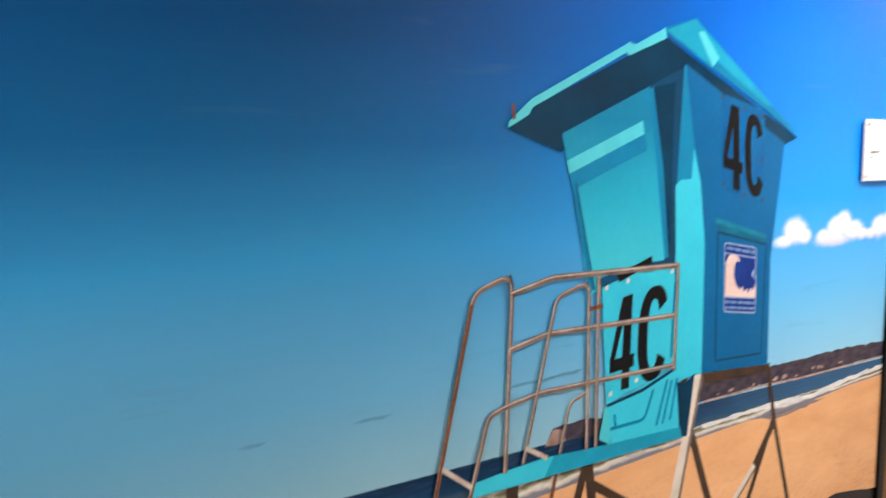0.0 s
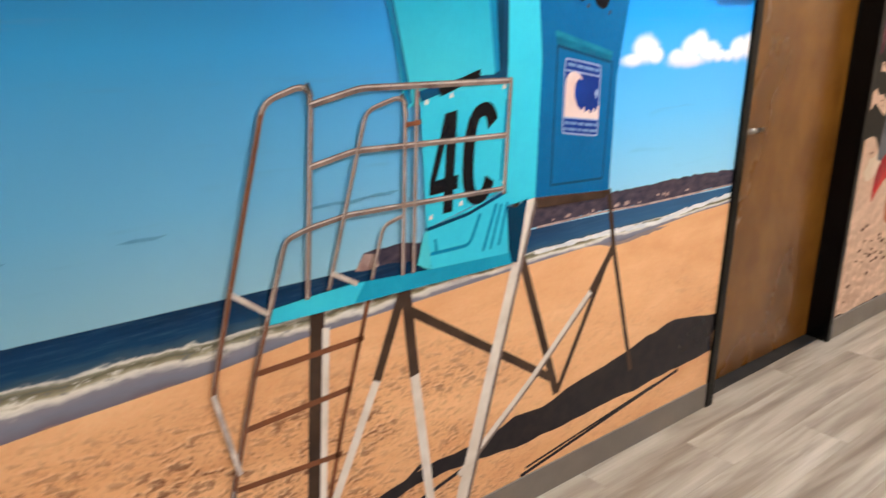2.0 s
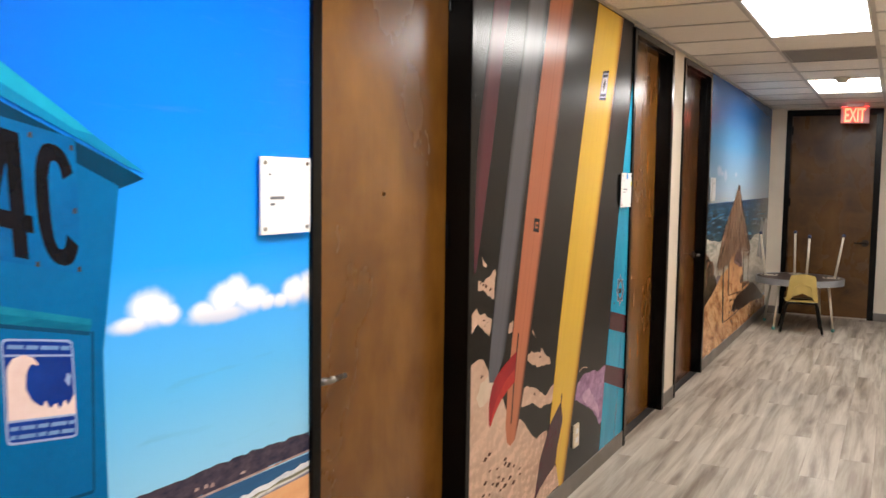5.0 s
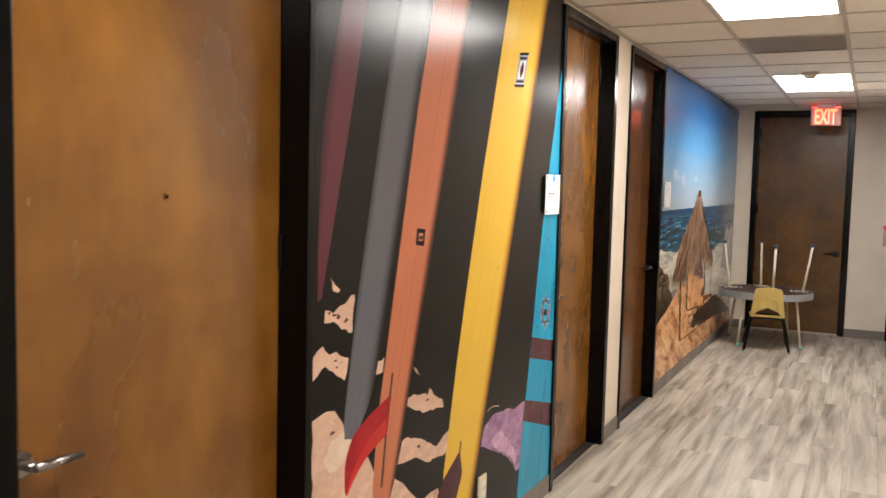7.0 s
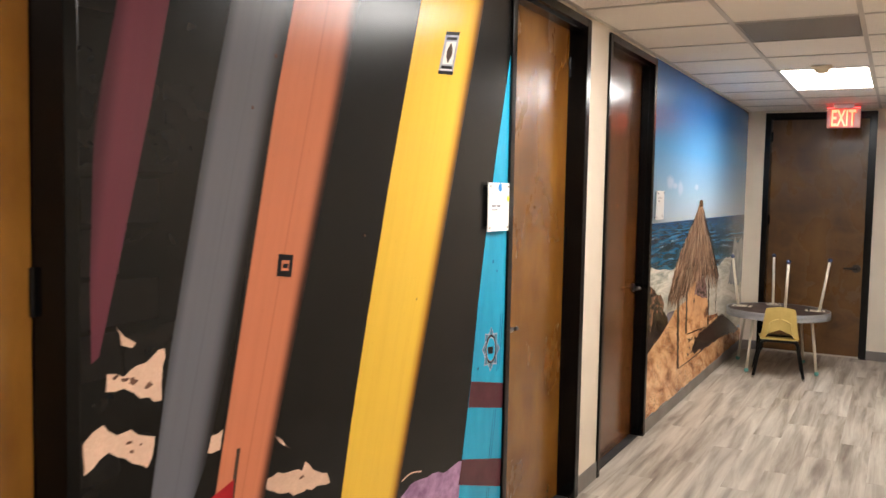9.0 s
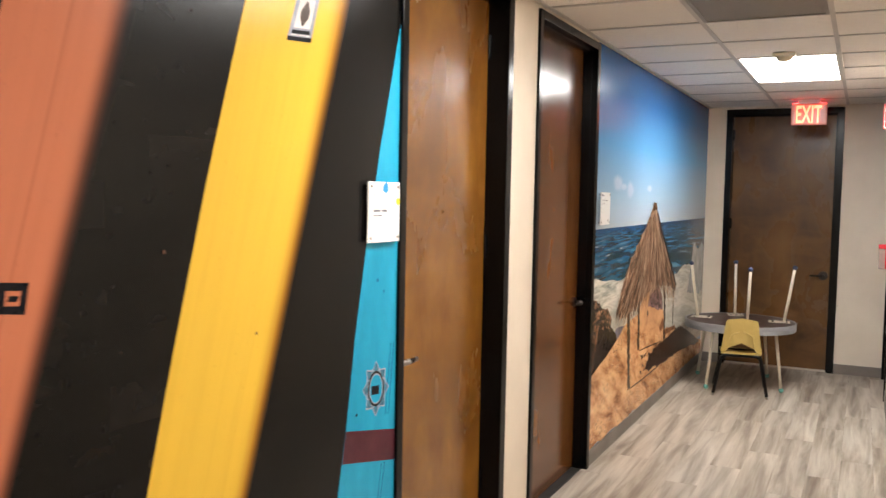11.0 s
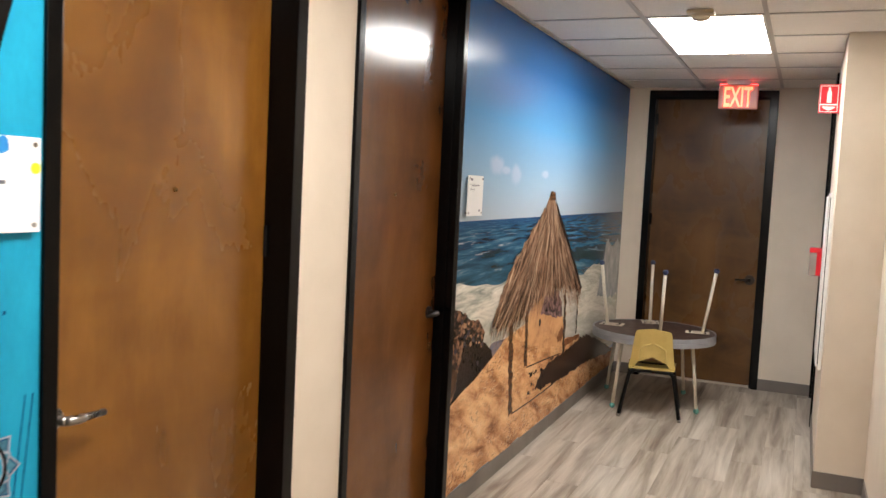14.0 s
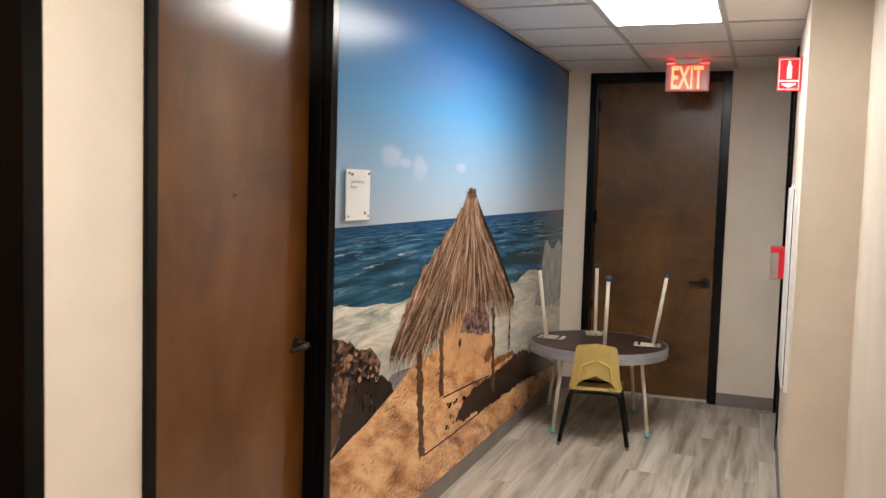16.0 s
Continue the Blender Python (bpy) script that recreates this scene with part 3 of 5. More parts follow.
def ragged(points, step, size, seed, closed=True):
    """An outline broken up into small uneven teeth."""
    rnd = random.Random(seed)
    out = []
    ends = points[1:] + (points[:1] if closed else [])
    for a, b in zip(points, ends):
        n = max(1, int(math.hypot(b[0] - a[0], b[1] - a[1]) / step))
        for k in range(n):
            t = k / n
            j = size if k else size * 0.4
            out.append((a[0] + (b[0] - a[0]) * t + rnd.uniform(-j, j), a[1] + (b[1] - a[1]) * t + rnd.uniform(-j, j)))
    return out if closed else out + [points[-1]]


def bent(points, r, steps=4):
    return [(p.x, p.y) for p in rounded([(x, z, 0) for x, z in points], r, steps)]


# mural of the lifeguard tower
SAND_ONE = trodden_sand()
WASH = film("printed_wet_sand", srgb(112, 112, 130), srgb(150, 132, 124), 9, (1, 1, 6))
WISP = film("printed_grey_wisp", srgb(84, 146, 184), srgb(100, 158, 190), 8)
SURF = film("printed_white_surf", srgb(240, 238, 236), srgb(200, 206, 216), 24, (1, 1, 3))
HILL = film("printed_brown_hills", srgb(46, 46, 64), srgb(84, 72, 82), 26, (1, 1, 2), 70, 0.35)
SPECK = film("printed_pale_houses", srgb(202, 176, 166), srgb(140, 110, 106), 30)
CYAN = film("printed_bright_cyan_paint", srgb(60, 204, 230), srgb(46, 186, 218), 3)
MINT = film("printed_pale_cyan_edge", srgb(96, 214, 228), srgb(70, 194, 212), 4)
ROOF = film("printed_roof_cyan", srgb(26, 164, 198), srgb(18, 146, 182), 4)
TEAL = film("printed_shaded_cyan_paint", srgb(10, 134, 180), srgb(6, 116, 164), 3)
SHUTTER = graded("printed_shutter_cyan", (1.62, srgb(14, 128, 170)), (1.42, srgb(34, 170, 202)), (1.2, srgb(66, 200, 222)))
BLUE = film("printed_blue_shade_side", srgb(0, 102, 160), srgb(0, 86, 140), 2.5)
LEDGE = film("printed_weathered_ledge", srgb(10, 112, 142), srgb(2, 88, 122), 9, (1, 1, 6))
LEDGE_LIT = film("printed_green_ledge_top", srgb(24, 132, 158), srgb(8, 104, 140), 12, (1, 1, 4))
NAVY = film("printed_dark_soffit", srgb(0, 60, 92), srgb(0, 44, 72), 5)
PLATE = film("printed_blue_panel", srgb(2, 100, 160), srgb(0, 84, 142), 9)
DEEP = film("printed_dark_blue_gap", srgb(6, 76, 118), srgb(14, 56, 84), 5)
INK = film("printed_black_numerals", srgb(8, 10, 16), srgb(18, 18, 26), 20)
STEEL_PRINT = film("printed_rail_steel", srgb(96, 80, 76), srgb(140, 122, 114), 18)
STEEL_LIGHT = film("printed_rail_glint", srgb(222, 210, 202), srgb(168, 150, 140), 22)
RUST = film("printed_rusty_steel", srgb(136, 84, 56), srgb(112, 72, 52), 14)
TIMBER = film("printed_dark_leg", srgb(56, 42, 36), srgb(82, 62, 50), 12)
PALE = film("printed_pale_leg", srgb(238, 230, 222), srgb(210, 198, 186), 12)
SHADOW_PRINT = film("printed_sand_shadow", srgb(34, 32, 38), srgb(46, 40, 42), 26)
ROYAL = film("printed_royal_blue_badge", srgb(22, 58, 140), srgb(18, 46, 122), 8)
LILAC = film("printed_pale_badge_edge", srgb(124, 156, 200), srgb(104, 136, 184), 12)
PALE_BADGE = film("printed_white_badge_edge", srgb(160, 178, 212), srgb(138, 158, 200), 12)
CREAM = film("printed_cream_wave", srgb(232, 208, 200), srgb(218, 190, 182), 10)

one = Mural(-1.6, 2.962, sky_one(), "glossy photo mural of a turquoise lifeguard tower on a beach")
one.shape("sea", [(-1.6, 0.884), (1.3, 0.856), (2.0, 0.848), (2.962, 0.83), (2.962, 0.7), (-1.6, 0.55)], shore_material())
one.shape("hillside", ragged([(1.96, 0.85), (1.975, 0.925), (2.1, 0.915), (2.302, 0.903), (2.453, 0.9), (2.622, 0.902), (2.788, 0.898), (2.962, 0.889), (2.962, 0.839), (2.67, 0.84), (2.45, 0.842), (2.268, 0.852)], 0.02, 0.004, 1), HILL)
one.bar("shoreline", [(1.99, 0.851), (2.27, 0.85), (2.46, 0.841), (2.67, 0.839), (2.962, 0.837)], 0.006, SPECK)
rnd = random.Random(12)
for k in range(15):
    x = rnd.choice((2.05, 2.2, 2.32, 2.38, 2.55, 2.68)) + rnd.uniform(-0.04, 0.06)
    z = 0.848 + rnd.uniform(0, 0.014)
    w, h = rnd.uniform(0.008, 0.024), rnd.uniform(0.004, 0.009)
    one.shape("house", [(x, z), (x + w, z), (x + w * 0.9, z + h), (x + w * 0.4, z + h * 1.4), (x + w * 0.1, z + h)], SPECK, step=True)
one.shape("headland", ragged([(1.395, 0.85), (1.42, 0.89), (1.54, 0.893), (1.61, 0.878), (1.62, 0.846)], 0.03, 0.004, 2), HILL)
one.shape("headland_cliff", ragged([(1.395, 0.85), (1.42, 0.886), (1.455, 0.88), (1.46, 0.85)], 0.02, 0.004, 5), SPECK)
one.shape("sand", [(-1.6, 0.6), (0.37, 0.674), (0.54, 0.684), (0.76, 0.698), (1.05, 0.71), (1.25, 0.727), (1.98, 0.752), (2.2, 0.757), (2.36, 0.744), (2.54, 0.757), (2.75, 0.77), (2.962, 0.773), (2.962, BASE), (-1.6, BASE)], SAND_ONE)
one.shape("wet_edge", ragged([(2.24, 0.757), (2.36, 0.746), (2.54, 0.757), (2.62, 0.752), (2.5, 0.742), (2.34, 0.735)], 0.03, 0.003, 16), WASH)
one.shape("surf", ragged([(1.985, 0.788), (2.08, 0.787), (2.2, 0.788), (2.34, 0.788), (2.54, 0.779), (2.675, 0.795), (2.82, 0.803), (2.962, 0.81), (2.962, 0.797), (2.82, 0.79), (2.675, 0.779), (2.54, 0.766), (2.34, 0.774), (2.2, 0.777), (2.08, 0.778), (1.985, 0.776)], 0.018, 0.0035, 17), SURF)
one.shape("tower_shadow", ragged([(2.962, 0.37), (2.708, 0.412), (2.5, 0.379), (2.283, 0.341), (2.155, 0.325), (2.058, 0.3), (1.941, 0.308), (1.811, 0.27), (1.66, 0.28), (1.4, 0.235), (1.28, 0.165), (1.36, 0.19), (1.6, 0.235), (1.792, 0.225), (1.951, 0.202), (2.119, 0.205), (2.302, 0.211), (2.559, 0.212), (2.714, 0.222), (2.962, 0.229)], 0.045, 0.005, 7), SHADOW_PRINT)
for k, (x, z, w) in enumerate(((0.924, 1.008, 0.05), (0.665, 1.007, 0.03), (1.35, 1.012, 0.09), (1.47, 1.016, 0.05))):
    one.shape("cloud_wisp", ragged([(x - w, z), (x - w * 0.3, z + 0.005), (x + w, z + 0.003), (x + w * 0.4, z - 0.004)], 0.02, 0.002, k), WISP, step=k == 0)
for a, b, w in (((2.76, 0.21), (1.98, 0.1), 0.012), ((2.62, 0.195), (2.0, 0.12), 0.008), ((1.9, 0.25), (1.5, 0.16), 0.012), ((1.6, 0.285), (1.34, 0.13), 0.014)):
    one.bar("leg_shadow", [a, b], w, SHADOW_PRINT)

# its legs, behind the deck
one.bar("brace", [(1.55, 0.722), (2.09, 0.381)], 0.024, TIMBER)
one.bar("back_leg", [(1.9, 0.93), (1.93, 0.79), (2.116, 0.326)], 0.027, TIMBER)
one.bar("side_leg", [(2.285, 0.915), (2.335, 0.72), (2.477, 0.293)], 0.018, TIMBER)
one.bar("cross_brace", [(2.33, 0.745), (2.116, 0.326)], 0.02, TIMBER)
one.bar("cross_brace_upper", [(2.335, 0.735), (2.235, 0.607)], 0.026, TIMBER)
one.bar("cross_brace_pale", [(2.24, 0.612), (2.0, 0.4), (1.735, 0.2)], 0.026, PALE)
one.bar("cross_brace_edge", [(2.246, 0.605), (2.006, 0.393), (1.741, 0.193)], 0.008, STEEL_PRINT)
one.bar("middle_leg", [(1.532, 0.775), (1.455, 0.564)], 0.026, TIMBER)
one.bar("middle_leg_pale", [(1.455, 0.566), (1.31, 0.24), (1.25, 0.11)], 0.024, PALE)
one.bar("middle_leg", [(1.54, 0.775), (1.572, 0.544)], 0.03, TIMBER)
one.bar("middle_leg_pale", [(1.572, 0.546), (1.637, 0.15)], 0.028, PALE)
one.shape("front_leg", [(1.946, 0.945), (1.982, 0.94), (1.771, 0.102), (1.717, 0.102)], PALE)
one.bar("front_leg_edge", [(1.979, 0.935), (1.767, 0.102)], 0.012, STEEL_PRINT)
one.shape("ladder_leg", [(1.275, 0.782), (1.312, 0.782), (1.294, BASE), (1.25, BASE)], TIMBER)
one.shape("ladder_leg_pale", [(1.306, 0.74), (1.325, 0.735), (1.302, BASE), (1.284, BASE)], PALE)
one.bar("ladder_rail", [(1.432, 0.782), (1.36, 0.5), (1.30, 0.22)], 0.012, RUST)
for a, b in (((1.143, 0.678), (1.418, 0.687)), ((1.108, 0.557), (1.381, 0.572)), ((1.084, 0.423), (1.355, 0.411)), ((1.06, 0.29), (1.33, 0.27))):
    one.bar("rung", [a, b], 0.014, RUST, step=False)

# its cabin
one.shape("roof_underside", [(1.272, 1.593), (1.343, 1.639), (1.654, 1.77), (1.789, 1.826), (1.982, 1.745), (2.246, 1.637), (2.348, 1.595), (2.387, 1.577), (2.321, 1.556), (1.95, 1.68), (1.43, 1.54)], NAVY)
one.shape("roof_slope", [(1.783, 1.845), (1.904, 1.879), (1.93, 1.862), (2.229, 1.684), (2.26, 1.664), (2.395, 1.588), (2.345, 1.602), (2.246, 1.645), (1.981, 1.755), (1.789, 1.836)], TEAL)
one.shape("roof_slope_lit", [(1.79, 1.84), (1.904, 1.877), (1.93, 1.86), (2.229, 1.684), (2.26, 1.662), (2.22, 1.67), (2.0, 1.775), (1.975, 1.757), (1.86, 1.81)], ROOF)
one.shape("roof_glint", [(1.915, 1.845), (1.94, 1.848), (2.005, 1.785), (1.98, 1.76), (1.955, 1.79)], MINT)
one.shape("shutter_shaded", [(1.436, 1.582), (1.731, 1.7), (1.75, 1.58), (1.46, 1.49)], SHUTTER)
one.shape("shutter", [(1.468, 1.495), (1.716, 1.585), (1.728, 1.61), (1.748, 1.6), (1.807, 1.25), (1.79, 1.235), (1.53, 1.2)], SHUTTER)
one.shape("shutter_edge", [(1.452, 1.53), (1.536, 1.2), (1.55, 1.215), (1.485, 1.47), (1.468, 1.52)], TEAL)
one.bar("shutter_edge_line", [(1.482, 1.47), (1.55, 1.21)], 0.005, DEEP)
one.shape("shutter_batten", [(1.452, 1.52), (1.709, 1.615), (1.716, 1.583), (1.46, 1.49)], MINT)
one.shape("batten_shade", [(1.469, 1.492), (1.718, 1.583), (1.728, 1.543), (1.488, 1.458)], TEAL)
one.shape("gap", [(1.731, 1.7), (1.868, 1.755), (1.86, 1.45), (1.845, 1.24), (1.805, 1.25), (1.79, 1.4)], DEEP)
one.shape("gap_dark", [(1.735, 1.695), (1.83, 1.715), (1.827, 1.6), (1.826, 1.27), (1.806, 1.262), (1.775, 1.5)], NAVY)
one.shape("shutter_return", [(1.728, 1.69), (1.745, 1.7), (1.79, 1.5), (1.82, 1.268), (1.804, 1.265), (1.764, 1.518)], TEAL)
one.shape("side", [(1.866, 1.762), (2.321, 1.562), (2.275, 1.23), (2.282, 0.914), (1.971, 0.936), (1.967, 1.298)], BLUE)
one.shape("corner_shaded", [(1.862, 1.755), (1.868, 1.762), (1.912, 1.555), (1.905, 1.465), (1.845, 1.45)], TEAL)
one.shape("corner_post", [(1.84, 1.452), (1.86, 1.466), (1.904, 1.468), (1.911, 1.55), (1.943, 1.457), (1.968, 1.292), (1.972, 0.936), (1.868, 0.93), (1.862, 0.976), (1.85, 1.24)], CYAN)
one.shape("side_edge", [(2.02, 1.318), (2.027, 1.316), (2.034, 0.964), (2.026, 0.96)], DEEP)
one.bar("side_edge", [(2.03, 0.961), (2.247, 0.952)], 0.007, DEEP)
one.bar("side_edge", [(2.25, 1.275), (2.247, 0.953)], 0.006, DEEP)
one.shape("floor_beam", [(1.975, 0.935), (2.28, 0.914), (2.27, 0.893), (1.985, 0.905)], TIMBER)
one.shape("ledge_top", [(2.012, 1.361), (2.248, 1.3), (2.248, 1.288), (2.012, 1.346)], LEDGE_LIT)
one.shape("ledge", [(2.014, 1.346), (2.248, 1.288), (2.244, 1.276), (2.018, 1.326)], LEDGE)
one.bar("ledge_shade", [(2.02, 1.322), (2.244, 1.272)], 0.008, DEEP)
one.shape("number_plate", [(2.021, 1.693), (2.218, 1.652), (2.228, 1.39), (2.029, 1.438)], PLATE)
one.numeral("tower_number", ((2.039, 1.446), (2.23, 1.401), (2.215, 1.629), (2.024, 1.674)), INK)
for x, z in ((2.021, 1.68), (2.117, 1.65), (2.21, 1.51), (2.218, 1.397), (2.127, 1.414), (2.036, 1.446), (2.205, 1.63)):
    one.shape("screw_stain", [(x, z), (x + 0.009, z - 0.001), (x + 0.008, z + 0.01), (x + 0.001, z + 0.009)], TIMBER, step=False)

# the wave badge on the cabin's side
one.shape("badge", bent([(2.13, 1.279), (2.203, 1.266), (2.211, 1.073), (2.06, 1.095), (2.053, 1.292), (2.13, 1.279)], 0.012, 3)[:-1], PALE_BADGE)
one.shape("badge_field", bent([(2.13, 1.275), (2.199, 1.262), (2.207, 1.078), (2.064, 1.099), (2.057, 1.287), (2.13, 1.275)], 0.01, 3)[:-1], ROYAL)
one.bar("badge_line", [(2.06, 1.26), (2.201, 1.236)], 0.004, PALE_BADGE)
one.bar("badge_line", [(2.063, 1.138), (2.206, 1.119)], 0.004, PALE_BADGE, step=False)
one.shape("badge_wave", bent([(2.064, 1.14), (2.063, 1.235), (2.075, 1.252), (2.098, 1.255), (2.118, 1.246), (2.13, 1.229), (2.112, 1.236), (2.102, 1.22), (2.1, 1.192), (2.113, 1.166), (2.134, 1.15), (2.142, 1.162), (2.15, 1.143), (2.164, 1.152),
                               (2.172, 1.137), (2.184, 1.155), (2.19, 1.14), (2.206, 1.162), (2.207, 1.121)], 0.004, 2), CREAM)
# plain lump in place of the badge's little white figure
one.shape("badge_spray", ragged([(2.184, 1.19), (2.19, 1.206), (2.2, 1.196), (2.194, 1.176)], 0.01, 0.003, 12), PALE_BADGE)
for (x0, z0), (x1, z1), dashes in (((2.066, 1.275), (2.196, 1.251), (5, 4, 6, 3)), ((2.067, 1.124), (2.203, 1.105), (3, 5, 4, 6, 2)), ((2.067, 1.108), (2.203, 1.089), (2, 6, 3, 4, 5))):
    total, at = sum(dashes) + 0.8 * (len(dashes) - 1), 0.0
    for w in dashes:
        p, q = at / total, (at + w) / total
        one.bar("badge_lettering", [(x0 + (x1 - x0) * p, z0 + (z1 - z0) * p), (x0 + (x1 - x0) * q, z0 + (z1 - z0) * q)], 0.0075, LILAC, step=False)
        at += w + 0.8

# the numbered board, the lower panel and the deck
one.shape("board", [(1.573, 1.215), (1.845, 1.245), (1.862, 0.976), (1.597, 0.915)], CYAN)
one.shape("board_gap", [(1.565, 1.235), (1.7, 1.26), (1.845, 1.262), (1.845, 1.244), (1.7, 1.243), (1.575, 1.212)], DEEP)
one.shape("board_slot", [(1.625, 1.238), (1.754, 1.276), (1.756, 1.258), (1.635, 1.22)], INK)
one.numeral("tower_number", ((1.603, 0.941), (1.822, 0.953), (1.828, 1.206), (1.611, 1.175)), INK, 0.41)
for x, z in ((1.585, 1.205), (1.66, 1.215), (1.83, 1.225), (1.605, 0.935), (1.7, 0.955), (1.845, 0.99)):
    one.shape("screw_stain", [(x, z), (x + 0.012, z), (x + 0.01, z + 0.012), (x + 0.002, z + 0.01)], PALE, step=False)
one.shape("lower_panel", [(1.597, 0.912), (1.866, 0.972), (1.868, 0.925), (1.886, 0.8), (1.615, 0.812)], CYAN)
one.bar("panel_gap", [(1.597, 0.912), (1.73, 0.93), (1.862, 0.968)], 0.009, DEEP)
one.bar("panel_shade", bent([(1.61, 0.85), (1.74, 0.85), (1.772, 0.925)], 0.02), 0.009, TEAL)
one.bar("panel_shade", [(1.626, 0.885), (1.632, 0.85)], 0.008, TEAL)
one.bar("panel_shade", [(1.787, 0.825), (1.827, 0.942)], 0.009, TEAL)
one.bar("panel_shade", [(1.812, 0.825), (1.845, 0.938)], 0.008, TEAL)
one.bar("panel_shade", [(1.842, 0.83), (1.866, 0.94)], 0.008, TEAL)
one.bar("rail_shade", [(1.838, 1.0), (1.848, 1.2)], 0.007, TEAL)
one.shape("panel_corner", [(1.572, 0.832), (1.59, 0.905), (1.6, 0.912), (1.612, 0.85), (1.612, 0.81)], MINT)
one.shape("cabin_foot", [(1.866, 0.93), (1.9, 0.92), (1.94, 0.94), (1.915, 0.77), (1.884, 0.775)], NAVY)
one.shape("deck", [(1.176, 0.813), (1.375, 0.826), (1.62, 0.812), (1.884, 0.802), (1.894, 0.771), (1.62, 0.774), (1.375, 0.777), (1.172, 0.78)], ROOF)
one.shape("deck_lit", [(1.176, 0.813), (1.3, 0.822), (1.42, 0.824), (1.39, 0.777), (1.172, 0.78)], CYAN)
one.shape("roof_edge", [(1.272, 1.593), (1.274, 1.607), (1.331, 1.651), (1.343, 1.659), (1.64, 1.795), (1.653, 1.802), (1.674, 1.797), (1.783, 1.845), (1.789, 1.82), (1.654, 1.77), (1.642, 1.776), (1.343, 1.639), (1.333, 1.623)], MINT)
one.bar("roof_finial", [(1.29, 1.612), (1.285, 1.645)], 0.008, RUST)

# handrails and ladder sides
RAILS = (([(1.088, 0.47), (1.04, 0.665), (1.088, 0.868), (1.178, 1.239), (1.276, 1.269), (1.287, 1.24), (1.268, 0.815)], 0.03, 0.013),
         ([(1.03, 0.18), (1.075, 0.427), (1.134, 0.675), (1.176, 0.811), (1.219, 0.957), (1.278, 0.972), (1.377, 0.985), (1.855, 0.978)], 0.02, 0.013),
         ([(1.284, 1.226), (1.409, 1.252), (1.858, 1.244)], 0.02, 0.015),
         ([(1.281, 1.1), (1.393, 1.122), (1.855, 1.112)], 0.02, 0.014),
         ([(1.858, 1.25), (1.852, 0.964)], 0.01, 0.012),
         ([(1.322, 0.825), (1.423, 1.204), (1.519, 1.23), (1.53, 1.21), (1.528, 0.815)], 0.025, 0.011),
         ([(1.562, 1.24), (1.56, 0.815)], 0.01, 0.011),
         ([(1.438, 0.824), (1.47, 0.945), (1.522, 0.958)], 0.02, 0.01))
for line, r, w in RAILS:
    one.bar("rail", bent(line, r), w, STEEL_PRINT)
    one.bar("rail_glint", [(x - 0.0015, z + 0.0025) for x, z in bent(line, r)], w * 0.24, STEEL_LIGHT)
for a, b in (((1.33, 0.862), (1.398, 0.823)), ((1.088, 0.868), (1.173, 0.805)), ((1.53, 1.165), (1.575, 1.168))):
    one.bar("rail_stay", [a, b], 0.011, STEEL_LIGHT if a[1] < 1 else RUST)
for line in ([(1.04, 0.66), (1.088, 0.868), (1.172, 1.215)], [(1.075, 0.427), (1.134, 0.675), (1.17, 0.79)]):
    one.bar("rail_rust", line, 0.007, RUST)
one.bar("ladder_foot", [(1.04, 0.662), (1.092, 0.46)], 0.012, STEEL_LIGHT)


# mural of the surfboards
def block_wall():
    n = Nodes("printed_dark_block_wall")
    b = n.add("ShaderNodeTexBrick")
    n.link(n.coords((1, 1, 1), (radians(90), 0, 0)), b.inputs["Vector"])
    b.inputs["Scale"].default_value = 1.0
    b.inputs["Brick Width"].default_value, b.inputs["Row Height"].default_value = 0.22, 0.108
    b.inputs["Mortar Size"].default_value, b.inputs["Mortar Smooth"].default_value = 0.009, 1.0
    b.inputs["Color1"].default_value, b.inputs["Color2"].default_value, b.inputs["Mortar"].default_value = srgb(22, 20, 19), srgb(15, 14, 13), srgb(8, 7, 7)
    v = n.coords()
    c = n.mix(n.span(n.noise(v, 3.0, 5), 0.4, 0.75, 0, 0.4), b.outputs["Color"], srgb(12, 11, 10))
    c = n.mix(n.span(n.noise(v, 34, 4, 0.7), 0.6, 0.75, 0, 0.2), c, srgb(34, 31, 29))
    lit = relief(n, (1, 1, 1.4), 7, (0.03, 0, -0.05), 3, 0.5)
    c = n.mix(n.span(lit, -0.04, -0.2, 0, 0.28), c, srgb(36, 32, 29))
    return n.done(c, GLOSS, 0, SHINE)


def board_film(name, edge, body, x_top, x_low, half, half_low, stringer=0.0, lit_side=False, fade=(0.82, 1.04)):
    """A surfboard's print: shading across its width that sinks into the dark, a stringer line, long scuffs along it."""
    n = Nodes(name)
    x, z = axis_of(n)
    s = n.math("DIVIDE", n.math("SUBTRACT", x, n.span(z, 0.1, 2.5, x_low, x_top)), n.span(z, 0.1, 2.5, half_low, half))
    off = n.math("ABSOLUTE", s)
    v = n.add("ShaderNodeCombineXYZ")
    n.link(n.math("MULTIPLY", s, 2.5), v.inputs[0])
    n.link(n.math("MULTIPLY", z, 0.7), v.inputs[1])
    c = n.mix(n.span(s if lit_side else off, 0.6, 0.97, smooth=True), body, edge)
    c = n.mix(n.span(n.noise(v.outputs[0], 2.2, 5, 0.6), 0.45, 0.75, 0, 0.12), c, edge)
    c = n.mix(n.span(n.noise(n.coords(), 45, 4, 0.7), 0.62, 0.75, 0, 0.18), c, edge)
    if stringer:
        c = n.mix(n.span(off, 0.012, 0.04, stringer * 0.6, 0.0), c, edge)
    c = n.mix(n.span(s, *fade, smooth=True), c, srgb(24, 21, 20))
    c = n.mix(n.span(s, -1.0 if lit_side else -0.95, -1.06, smooth=True), c, srgb(24, 21, 20))
